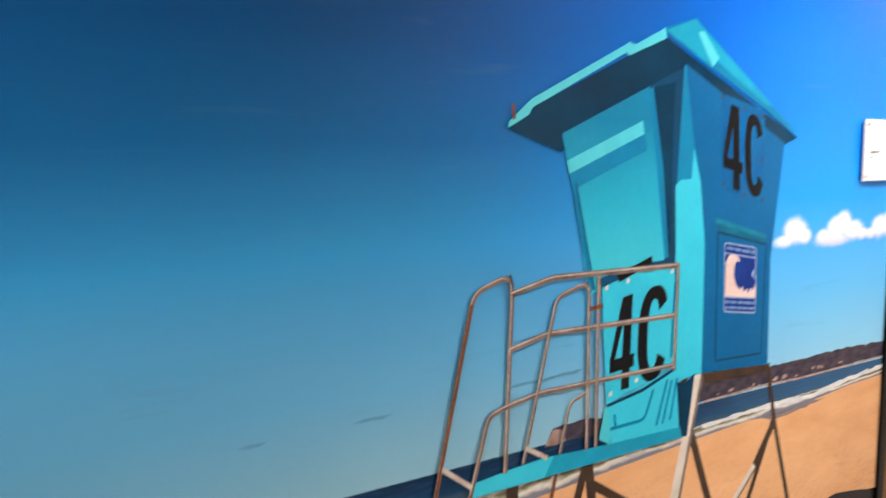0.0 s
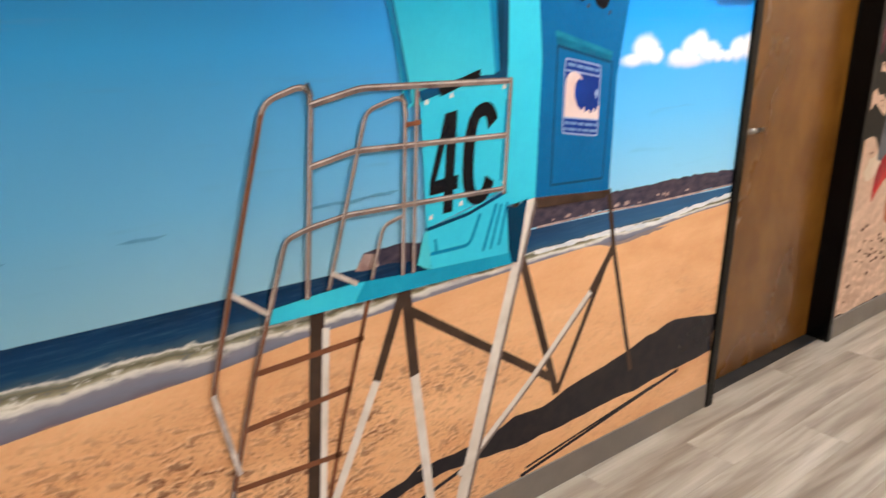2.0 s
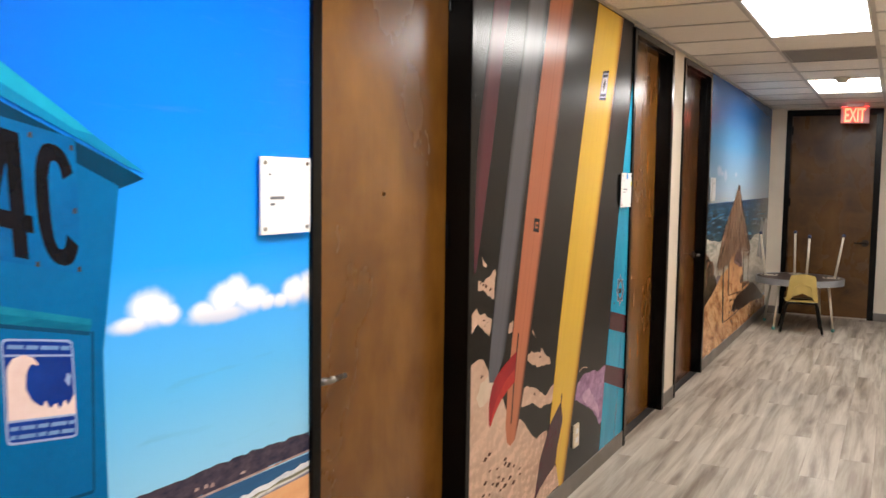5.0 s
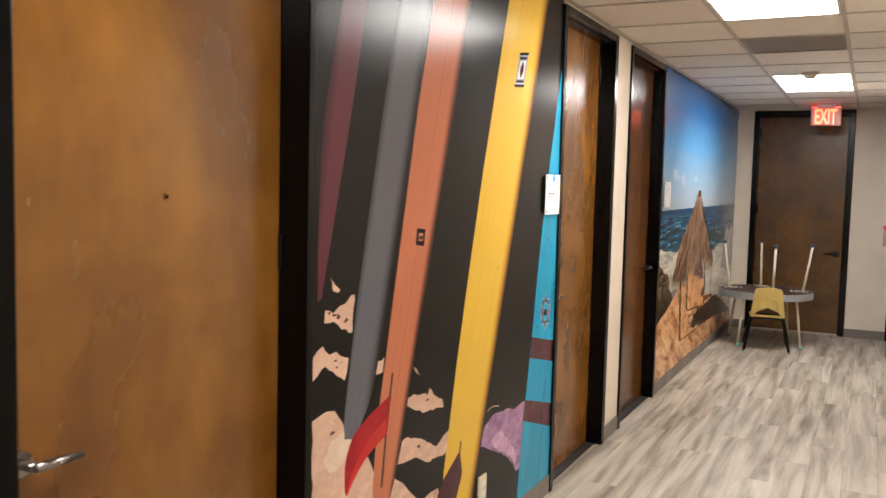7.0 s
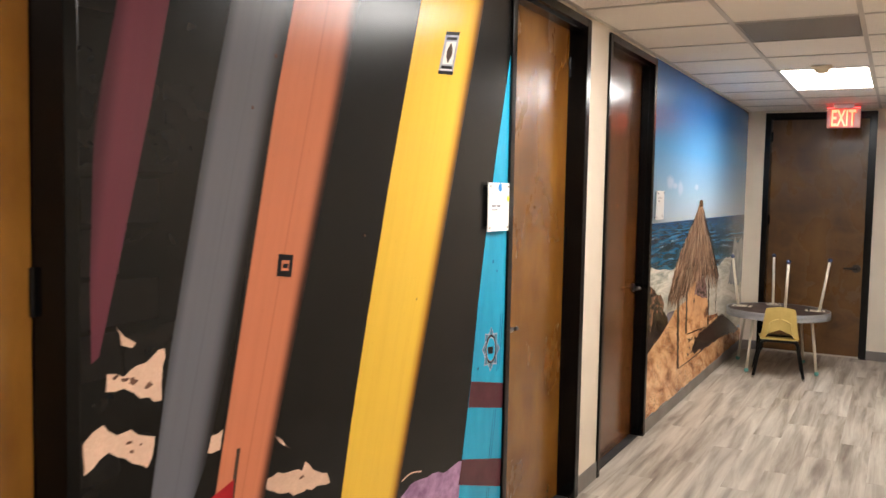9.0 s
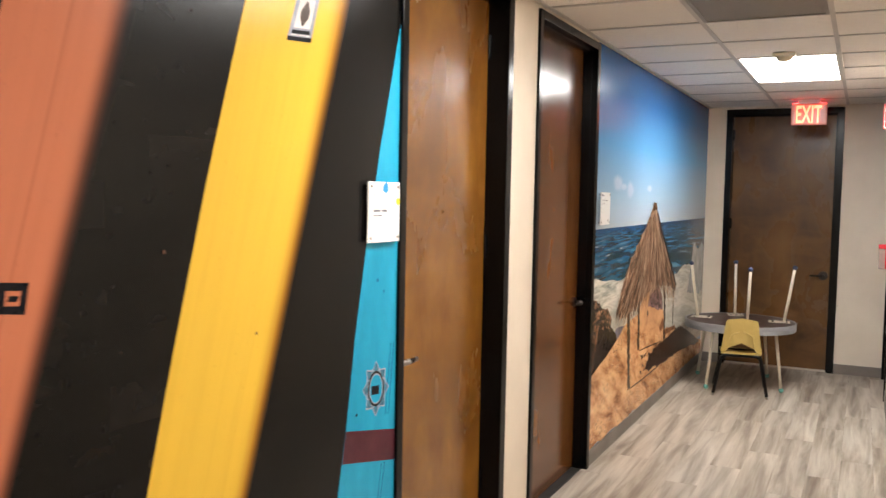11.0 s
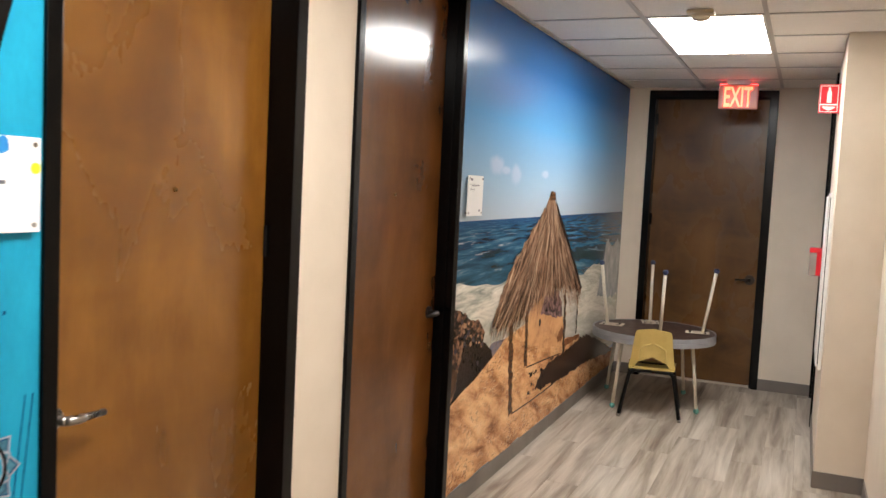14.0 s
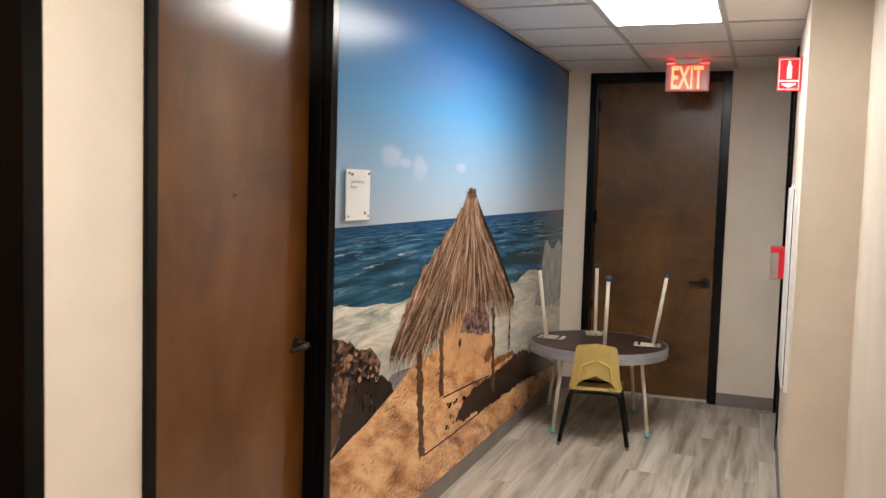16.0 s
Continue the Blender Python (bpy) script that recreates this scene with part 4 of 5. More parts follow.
    return n.done(c, GLOSS, 0, SHINE)


PEACH = sand_material("printed_peach_rock", srgb(224, 188, 164), srgb(204, 168, 144), srgb(120, 88, 72), 15, 0.16, 1.5, heave=0.12)
MAROON = board_film("printed_maroon_board", srgb(66, 34, 42), srgb(96, 48, 58), 4.28, 3.87, 0.15, 0.12)
SLATE = board_film("printed_grey_board", srgb(70, 70, 74), srgb(102, 102, 108), 4.63, 4.02, 0.135, 0.085, 0.2, fade=(0.3, 1.0))
CORAL = board_film("printed_coral_board", srgb(132, 74, 52), srgb(198, 120, 88), 4.9, 4.258, 0.17, 0.07, 0.4, True, (0.5, 1.05))
YELLOW = board_film("printed_yellow_board", srgb(168, 112, 30), srgb(226, 184, 68), 5.63, 4.892, 0.24, 0.17, 0.0, True, (0.8, 1.06))
AQUA = film("printed_aqua_board", srgb(36, 156, 190), srgb(28, 136, 170), 3, (3, 1, 1))
WINE = film("printed_wine_band", srgb(82, 40, 48), srgb(70, 34, 42), 9)
RED = film("printed_red_fin", srgb(182, 38, 44), srgb(150, 28, 36), 7)
VIOLET = film("printed_violet_rock", srgb(178, 138, 172), srgb(128, 92, 124), 13, (1, 1, 1.5), 40, 0.3)
PALE_VIOLET = film("printed_pale_violet_rock", srgb(206, 168, 196), srgb(168, 130, 160), 16, (1, 1, 1.5), 40, 0.25)
PALE_STONE = film("printed_pale_stone", srgb(232, 212, 190), srgb(214, 190, 166), 12)
SCARLET = film("printed_scarlet_fin_edge", srgb(216, 66, 54), srgb(190, 44, 44), 9)
SILVER = film("printed_silver_emblem", srgb(176, 178, 186), srgb(128, 130, 142), 24)
PETAL = film("printed_petal_lines", srgb(84, 138, 156), srgb(52, 84, 100), 60)

two = Mural(DOORS[0][1], DOORS[1][0], block_wall(), "glossy photo mural of coloured surfboards leaning on dark blocks")
two.shape("sand", ragged([(3.97, 0.88), (4.04, 0.896), (4.09, 0.885), (4.157, 0.809), (4.25, 0.78), (4.354, 0.563), (4.46, 0.56), (4.569, 0.493), (4.673, 0.417), (4.805, 0.42), (4.9, 0.25), (5.0, 0.15), (5.05, BASE), (3.97, BASE)], 0.06, 0.012, 21), PEACH)
PIT = film("printed_sand_pit", srgb(74, 50, 42), srgb(110, 78, 62), 30)
rnd = random.Random(5)
for k in range(34):
    x, z, r = rnd.gauss(4.22, 0.13), rnd.gauss(0.36, 0.12), rnd.uniform(0.006, 0.014)
    if 3.99 < x < 4.5 and 0.13 < z < 0.55:
        two.shape("sand_pit", ragged([(x - 2 * r, z), (x, z + r), (x + 2 * r, z + 0.3 * r), (x, z - 0.6 * r)], 0.008, 0.003, k), PIT, step=k == 0)
CHUNKS = ([(4.053, 1.3), (4.079, 1.274), (4.109, 1.258), (4.097, 1.247), (4.065, 1.258)],
          [(4.031, 1.204), (4.075, 1.19), (4.19, 1.235), (4.178, 1.114), (4.12, 1.132), (4.075, 1.162), (4.026, 1.166)],
          [(3.97, 1.07), (4.019, 1.096), (4.053, 1.066), (4.091, 1.068), (4.162, 1.037), (4.139, 0.973), (4.078, 1.012), (4.034, 1.033), (3.97, 1.0)],
          [(4.32, 0.957), (4.337, 0.994), (4.4, 1.007), (4.38, 0.954)],
          [(4.52, 0.82), (4.592, 0.834), (4.702, 0.809), (4.715, 0.83), (4.748, 0.797), (4.82, 0.767), (4.835, 0.734), (4.659, 0.75), (4.58, 0.785)],
          [(4.47, 0.66), (4.536, 0.686), (4.641, 0.661), (4.732, 0.62), (4.779, 0.595), (4.88, 0.63), (4.9, 0.543), (4.712, 0.55), (4.622, 0.595), (4.47, 0.61)],
          [(4.568, 0.94), (4.592, 0.927), (4.646, 0.885), (4.6, 0.912)])
for k, c in enumerate(CHUNKS):
    two.shape("rock", ragged(c, 0.02, 0.005, 30 + k), PEACH, step=k == 0)
for k, (x, z) in enumerate(((4.051, 1.191), (4.075, 1.182), (4.099, 1.175), (4.143, 1.158), (4.089, 1.042), (4.095, 1.02), (4.12, 1.03), (4.089, 0.855), (4.085, 0.823), (4.073, 0.822), (4.7, 0.79), (4.64, 0.63))):
    r = 0.0055 + 0.003 * math.sin(7 * k)
    two.shape("rock_pit", [(x + r * (1.4 + 0.6 * math.sin(q * 3 + k)) * math.cos(q), z + r * (0.8 + 0.4 * math.sin(q * 2 + 2 * k)) * math.sin(q)) for q in [m * math.pi / 5 for m in range(10)]], PIT, step=k == 0)
two.shape("pale_stone", ragged([(4.03, 0.745), (4.067, 0.799), (4.142, 0.813), (4.2, 0.79), (4.2, 0.76), (4.15, 0.715), (4.06, 0.7)], 0.03, 0.006, 44), PALE_STONE)
two.shape("violet_rock", ragged([(5.19, 0.48), (5.235, 0.555), (5.31, 0.585), (5.4, 0.585), (5.492, 0.575), (5.58, 0.555), (5.72, 0.56), (5.72, 0.27), (5.621, 0.25), (5.507, 0.346), (5.369, 0.41), (5.27, 0.45)], 0.03, 0.008, 41), VIOLET)
two.shape("violet_rock_lit", ragged([(5.3, 0.48), (5.42, 0.5), (5.52, 0.42), (5.62, 0.33), (5.6, 0.29), (5.5, 0.36), (5.38, 0.42)], 0.03, 0.008, 42), PALE_VIOLET)
two.bar("straw", bent([(5.254, 0.615), (5.312, 0.628), (5.389, 0.611)], 0.03), 0.005, PEACH)
two.shape("maroon_surfboard", [(4.185, 2.5), (4.086, 2.086), (4.0, 1.725), (3.988, 1.4), (3.99, 1.23), (4.009, 1.242), (4.064, 1.441), (4.149, 1.768), (4.228, 2.11), (4.35, 2.5)], MAROON)
two.shape("grey_surfboard", [(4.51, 2.5), (4.42, 2.116), (4.325, 1.751), (4.208, 1.233), (4.15, 0.914), (4.138, 0.83), (4.145, 0.785), (4.185, 0.775), (4.23, 0.8), (4.28, 0.86), (4.318, 0.93), (4.405, 1.2), (4.775, 2.5)], SLATE)
two.shape("coral_surfboard", [(4.755, 2.5), (4.665, 2.166), (4.552, 1.751), (4.445, 1.324), (4.357, 0.897), (4.328, 0.68), (4.318, 0.56), (4.335, 0.49), (4.37, 0.465), (4.42, 0.48), (4.46, 0.55), (4.508, 0.67), (4.578, 0.93), (4.692, 1.28), (4.788, 1.58), (4.875, 1.83), (4.985, 2.2), (5.085, 2.5)], CORAL)
two.bar("coral_fin_box", [(4.436, 0.94), (4.423, 0.872), (4.412, 0.809), (4.399, 0.738), (4.387, 0.652), (4.375, 0.56)], 0.014, TIMBER)
two.shape("red_fin", bent([(4.42, 0.865), (4.289, 0.828), (4.19, 0.785), (4.15, 0.72), (4.145, 0.655), (4.155, 0.585), (4.19, 0.63), (4.258, 0.683), (4.33, 0.713), (4.405, 0.735)], 0.03, 3), RED)
two.shape("red_fin_edge", bent([(4.4, 0.79), (4.31, 0.76), (4.22, 0.7), (4.17, 0.635), (4.158, 0.595), (4.19, 0.632), (4.258, 0.685), (4.33, 0.715), (4.403, 0.738)], 0.02, 3), SCARLET)
two.shape("yellow_surfboard", [(5.41, 2.5), (5.302, 2.15), (5.135, 1.609), (5.028, 1.224), (4.94, 0.881), (4.845, 0.46), (4.84, 0.38), (4.93, 0.24), (4.99, BASE), (5.09, BASE), (5.13, 0.28), (5.215, 0.52), (5.318, 0.84), (5.47, 1.29), (5.622, 1.73), (5.787, 2.23), (5.88, 2.5)], YELLOW)
two.shape("wine_fin", bent([(4.655, 0.12), (4.72, 0.3), (4.84, 0.44), (4.99, 0.52), (5.02, 0.42), (4.95, 0.3), (4.93, 0.22), (4.84, 0.2), (4.73, 0.165)], 0.02, 3), WINE)
two.bar("yellow_fin_box", [(4.998, 0.555), (4.976, 0.439), (4.95, 0.33)], 0.014, TIMBER)
two.shape("aqua_surfboard", [(6.08, 2.17), (5.955, 1.74), (5.878, 1.43), (5.82, 1.16), (5.773, 0.87), (5.706, 0.56), (5.63, BASE), (6.08, BASE)], AQUA)
two.shape("wine_band", [(5.772, 0.861), (6.08, 0.798), (6.08, 0.69), (5.752, 0.762)], WINE)
two.shape("wine_band", [(5.708, 0.568), (6.08, 0.473), (6.08, 0.35), (5.682, 0.474)], WINE)
for x in (6.045, 6.065):
    two.bar("pin_line", [(x, 1.1), (x - 0.03, 0.86)], 0.004, DEEP, step=False)
    two.bar("pin_line", [(x - 0.05, 0.7), (x - 0.09, 0.5)], 0.004, DEEP, step=False)
    two.bar("pin_line", [(x - 0.1, 0.38), (x - 0.14, 0.1)], 0.004, DEEP, step=False)
# maker's marks, as plain shapes
two.shape("coral_mark", [(4.588, 1.425), (4.651, 1.419), (4.642, 1.359), (4.58, 1.367)], INK)
two.shape("coral_mark", [(4.602, 1.408), (4.635, 1.405), (4.63, 1.377), (4.598, 1.38)], CORAL)
two.shape("coral_mark", [(4.608, 1.398), (4.63, 1.396), (4.626, 1.385), (4.605, 1.387)], INK)
MARK = ((5.452, 2.01), (5.563, 2.02), (5.615, 2.182), (5.51, 2.166))


def in_mark(u, w):
    a, b, c, d = [Vector(p) for p in MARK]
    p = (a * (1 - u) + b * u) * (1 - w) + (d * (1 - u) + c * u) * w
    return p.x, p.y


for u0, u1, w0, w1, m in ((0, 1, 0, 1, SILVER), (0, 1, 0, 0.08, INK), (0, 1, 0.92, 1, INK), (0.12, 0.88, 0.13, 0.2, INK), (0.12, 0.88, 0.8, 0.87, INK), (0.1, 0.9, 0.1, 0.12, PALE), (0.16, 0.84, 0.24, 0.76, PALE)):
    two.shape("yellow_mark", [in_mark(u0, w0), in_mark(u1, w0), in_mark(u1, w1), in_mark(u0, w1)], m)
two.shape("yellow_mark", [in_mark(0.5 + 0.2 * math.cos(q), 0.5 + 0.2 * math.sin(q) * (1 + 0.2 * math.cos(4 * q))) for q in [k * math.pi / 9 for k in range(18)]], TIMBER)


def star(cx, cz, rx, rz, points, deep, turn=0.0):
    out = []
    for k in range(points * 2):
        q = math.pi * k / points + turn
        r = 1.0 if k % 2 == 0 else deep
        out.append((cx + rx * r * math.sin(q), cz + rz * r * math.cos(q) - 0.1 * rx * r * math.sin(q)))
    return out


two.shape("aqua_emblem", star(5.95, 0.962, 0.085, 0.093, 8, 0.72), SILVER)
two.shape("aqua_emblem", star(5.95, 0.962, 0.079, 0.087, 8, 0.71), DEEP)
two.shape("aqua_emblem", star(5.95, 0.962, 0.075, 0.083, 8, 0.7), PETAL)
two.shape("aqua_emblem", star(5.95, 0.962, 0.066, 0.073, 8, 0.74, math.pi / 8), SILVER)
two.shape("aqua_emblem", star(5.95, 0.962, 0.06, 0.067, 8, 0.73, math.pi / 8), PETAL)
two.shape("aqua_emblem", star(5.95, 0.962, 0.052, 0.06, 10, 0.98), INK)
two.shape("aqua_emblem", star(5.95, 0.962, 0.044, 0.052, 10, 0.98), SILVER)
two.shape("aqua_emblem", star(5.95, 0.962, 0.04, 0.048, 10, 0.98), AQUA)
two.shape("aqua_emblem", [(5.92, 0.946), (5.97, 0.941), (5.97, 0.97), (5.92, 0.975)], INK)


# mural of the thatched beach shelter
def sky_three():
    n = Nodes("printed_hazy_sky")
    x, z = axis_of(n)
    c = n.ramp(n.span(z, 1.4, 2.5), ((0.0, srgb(170, 180, 190)), (0.2, srgb(146, 174, 196)), (0.5, srgb(92, 152, 200)), (0.8, srgb(44, 104, 164)), (1.0, srgb(32, 84, 146))))
    c = clouds(n, x, z, ((8.95, 1.7, 0.14, 0.06), (9.1, 1.68, 0.1, 0.03), (9.28, 1.66, 0.11, 0.07), (9.85, 1.68, 0.1, 0.03)), c, srgb(190, 194, 208), srgb(166, 182, 204), 2.4)
    return n.done(c, GLOSS, 0, SHINE)


def thatch_material():
    n = Nodes("printed_palm_thatch")
    x, z = axis_of(n)
    q = n.math("ARCTAN2", n.math("SUBTRACT", x, 10.0), n.math("SUBTRACT", 1.72, z))
    r = n.math("SUBTRACT", 1.72, z)
    def straws(across, along, scale, warp):
        v = n.add("ShaderNodeCombineXYZ")
        n.link(n.math("MULTIPLY", q, across), v.inputs[0])
        n.link(n.math("MULTIPLY", r, along), v.inputs[1])
        return n.noise(v.outputs[0], scale, 5, 0.65, warp)

    fine = straws(70.0, 5.0, 1.6, 0.8)
    clump = straws(22.0, 4.0, 1.3, 1.2)
    f = n.math("ADD", n.math("MULTIPLY", fine, 0.65), n.math("MULTIPLY", clump, 0.35))
    c = n.ramp(f, ((0.4, srgb(20, 13, 11)), (0.46, srgb(84, 58, 44)), (0.53, srgb(150, 114, 90)), (0.6, srgb(224, 192, 162))))
    c = n.mix(n.span(n.noise(n.coords((2, 1, 1.2)), 4.0, 4), 0.52, 0.74, 0, 0.5), c, srgb(66, 45, 35))
    return n.done(c, GLOSS, 0, SHINE)


def rough_sea(foam):
    """A sea in perspective: swells that shrink towards the horizon, with thin white crests, or the churned foam inshore."""
    n = Nodes("printed_seething_foam" if foam else "printed_rough_sea")
    x, z = axis_of(n)
    d = n.math("MAXIMUM", n.math("SUBTRACT", 1.46, z), 0.02)
    v = n.add("ShaderNodeCombineXYZ")
    n.link(n.math("DIVIDE", n.math("MULTIPLY", n.math("SUBTRACT", x, 9.0), 0.5), d), v.inputs[0])
    n.link(n.math("DIVIDE", 1.6, d), v.inputs[1])
    if foam:
        churn = n.noise(v.outputs[0], 2.2, 7, 0.7, 0.9)
        c = n.ramp(churn, ((0.32, srgb(120, 128, 122)), (0.45, srgb(170, 170, 158)), (0.55, srgb(208, 202, 188)), (0.68, srgb(236, 230, 216))))
        return n.done(n.mix(n.span(z, 1.08, 0.9, 0.0, 0.35), c, srgb(214, 204, 186)), GLOSS, 0, SHINE)
    swell = n.noise(v.outputs[0], 0.75, 7, 0.66, 0.5)
    c = n.ramp(swell, ((0.34, srgb(12, 36, 58)), (0.46, srgb(26, 64, 94)), (0.56, srgb(46, 92, 118)), (0.66, srgb(96, 134, 150))))
    c = n.mix(n.math("MULTIPLY", n.span(z, 1.3, 1.14, 0, 0.55), n.span(swell, 0.6, 0.4)), c, srgb(38, 70, 62))
    c = n.mix(n.span(z, 1.36, 1.42, 0, 0.7), c, srgb(26, 66, 110))
    crest = n.noise(v.outputs[0], 0.9, 7, 0.72, 0.5)
    c = n.mix(n.math("MULTIPLY", n.span(crest, 0.585, 0.66, 0, 0.75), n.span(z, 1.4, 1.32)), c, srgb(206, 210, 206))
    return n.done(c, GLOSS, 0, SHINE)


SEA_THREE, FROTH = rough_sea(False), rough_sea(True)
SPRAY = film("printed_sea_spray", srgb(184, 182, 178), srgb(130, 134, 136), 8, (1, 1, 0.7), 40, 0.25)
SAND_THREE = dune_sand()
DIM_SAND = sand_material("printed_shaded_sand", srgb(70, 50, 40), srgb(48, 36, 34), srgb(20, 14, 14), 16, 0.9, 1.8)
ROCK = rock_material("printed_dark_rocks", srgb(158, 118, 92), srgb(74, 56, 49), srgb(13, 11, 13), 26)
BOULDER = sand_material("printed_sandy_boulder", srgb(222, 170, 122), srgb(196, 142, 96), srgb(84, 54, 38), 6, 0.7, 1.2)
POST = film("printed_palm_post", srgb(112, 76, 50), srgb(66, 44, 32), 20, (1, 1, 3), 60, 0.4)

three = Mural(DOORS[2][1], END - 0.004, sky_three(), "glossy photo mural of a thatched shelter on a rocky beach")
three.shape("sea", [(8.43, 1.417), (12.326, 1.43), (12.326, 0.6), (8.43, 0.7)], SEA_THREE)
three.shape("foam", ragged([(8.43, 1.12), (8.8, 1.085), (9.29, 1.06), (9.9, 1.0), (10.4, 0.98), (10.9, 0.98), (11.4, 1.02), (12.326, 1.0), (12.326, 0.25), (8.43, 0.5)], 0.09, 0.02, 51), FROTH)
three.shape("spray", ragged([(11.6, 0.95), (11.68, 1.08), (11.72, 1.19), (11.8, 1.215), (11.95, 1.15), (12.2, 1.2), (12.326, 1.13), (12.326, 0.7), (11.5, 0.75)], 0.07, 0.025, 52), SPRAY)
three.shape("wet_sand", ragged([(8.767, 0.58), (8.907, 0.704), (9.012, 0.758), (9.234, 0.748), (9.26, 0.7), (9.15, 0.66), (9.0, 0.62), (8.8, 0.56)], 0.04, 0.008, 57), WASH)
OUTCROP = [(8.43, 1.0), (8.528, 0.988), (8.606, 0.968), (8.648, 0.938), (8.745, 0.916), (8.788, 0.915), (8.865, 0.866), (8.897, 0.836), (8.88, 0.786), (8.95, 0.75), (8.9, 0.69), (8.8, 0.64), (8.631, 0.585), (8.43, 0.53)]
three.shape("outcrop", ragged(OUTCROP, 0.03, 0.012, 53), ROCK)
PURPLE_ROCK = rock_material("printed_purple_rock", srgb(150, 118, 112), srgb(104, 80, 82), srgb(44, 32, 36), 30)
BOULDER_SHADE = film("printed_shaded_boulder", srgb(150, 100, 66), srgb(112, 72, 48), 20)
BROWN_ROCK = film("printed_brown_rock", srgb(96, 68, 48), srgb(48, 34, 28), 12, (1, 1, 0.8), 40, 0.3)
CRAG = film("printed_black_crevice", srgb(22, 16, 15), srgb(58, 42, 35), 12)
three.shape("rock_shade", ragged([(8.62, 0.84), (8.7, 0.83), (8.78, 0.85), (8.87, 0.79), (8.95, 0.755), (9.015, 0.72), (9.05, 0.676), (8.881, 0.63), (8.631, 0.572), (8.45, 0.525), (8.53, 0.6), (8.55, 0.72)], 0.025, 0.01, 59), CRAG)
three.shape("rock_face", ragged([(8.43, 0.74), (8.469, 0.729), (8.52, 0.695), (8.524, 0.626), (8.473, 0.572), (8.43, 0.55)], 0.03, 0.008, 60), BROWN_ROCK)
rnd = random.Random(91)
FACETS = (film("printed_lit_rock_face", srgb(186, 146, 116), srgb(150, 112, 88), 14), BROWN_ROCK, CRAG, film("printed_grey_rock_face", srgb(84, 76, 78), srgb(54, 50, 56), 14))
for k in range(70):
    x = rnd.uniform(8.46, 8.88)
    roof = 1.0 - 0.3 * (x - 8.43) - 0.25 * max(0.0, x - 8.72)
    z = rnd.uniform(roof - 0.22, roof - 0.02)
    r = rnd.uniform(0.008, 0.026)
    turn = rnd.uniform(0, 6)
    lit = rnd.choices(range(4), (4, 3, 4, 3) if z > roof - 0.12 else (1, 3, 5, 2))[0]
    three.shape("rock_facet", [(x + 1.3 * r * rnd.uniform(0.5, 1) * math.cos(turn + q), z + r * rnd.uniform(0.5, 1) * math.sin(turn + q)) for q in (0, 1.3, 2.5, 3.8, 5.0)], FACETS[lit])
three.shape("sand", ragged([(8.43, 0.54), (8.6, 0.578), (8.748, 0.606), (9.029, 0.676), (9.226, 0.748), (9.6, 0.79), (10.15, 0.8), (10.45, 0.7), (10.52, 0.56), (11.0, 0.5), (11.44, 0.43), (12.326, 0.2), (12.326, BASE), (8.43, BASE)], 0.1, 0.012, 54), SAND_THREE)
three.shape("boulder", ragged([(9.5, 0.7), (9.58, 0.78), (9.68, 0.86), (9.83, 0.93), (9.92, 0.93), (10.05, 0.9), (10.191, 0.8), (10.445, 0.73), (10.52, 0.6), (10.44, 0.56), (10.323, 0.545), (10.1, 0.56), (9.8, 0.62)], 0.06, 0.008, 55), BOULDER)
three.shape("boulder_top", ragged([(9.9, 0.808), (9.94, 0.87), (10.0, 0.93), (10.25, 0.93), (10.4, 0.84), (10.43, 0.73), (10.3, 0.74), (10.191, 0.752), (10.05, 0.79)], 0.03, 0.01, 58), PURPLE_ROCK)
three.shape("boulder_hole", [(9.895 + 0.022 * math.cos(q), 0.757 + 0.024 * math.sin(q)) for q in [k * math.pi / 6 for k in range(12)]], CRAG)
three.shape("boulder_shade", ragged([(10.32, 0.6), (10.44, 0.66), (10.51, 0.61), (10.45, 0.565), (10.36, 0.55)], 0.03, 0.008, 61), BOULDER_SHADE)
three.shape("shelter_shadow", ragged([(9.887, 0.343), (9.906, 0.385), (10.023, 0.43), (10.173, 0.46), (10.363, 0.465), (10.69, 0.475), (10.951, 0.498), (11.241, 0.486), (11.529, 0.418), (11.947, 0.3), (12.2, 0.22), (11.958, 0.215), (11.431, 0.262), (10.981, 0.28), (10.652, 0.278), (10.356, 0.285), (10.137, 0.31), (9.986, 0.305)], 0.022, 0.012, 56), DIM_SAND)
rnd = random.Random(77)
for k in range(46):
    x = rnd.uniform(9.72, 10.3)
    z = 0.4 + (x - 9.95) * 0.02 + rnd.uniform(-0.07, 0.07)
    r = rnd.uniform(0.008, 0.02)
    three.shape("dry_tuft", ragged([(x - r * 1.6, z - r * 0.4), (x - r * 0.2, z + r), (x + r * 1.5, z + r * 0.3), (x + r * 0.3, z - r * 0.6)], 0.012, 0.005, k), DIM_SAND, step=k == 0)
three.bar("post_shadow", [(9.4, 0.284), (9.62, 0.282), (9.8, 0.28), (10.05, 0.283), (10.3, 0.287)], 0.009, DIM_SAND)
three.bar("post_shadow", [(9.66, 0.512), (10.015, 0.496), (10.448, 0.47)], 0.009, DIM_SAND)
three.shape("low_rock", ragged([(10.496, 0.55), (10.68, 0.545), (10.946, 0.538), (10.984, 0.505), (10.684, 0.505), (10.5, 0.51)], 0.03, 0.008, 62), BOULDER_SHADE)
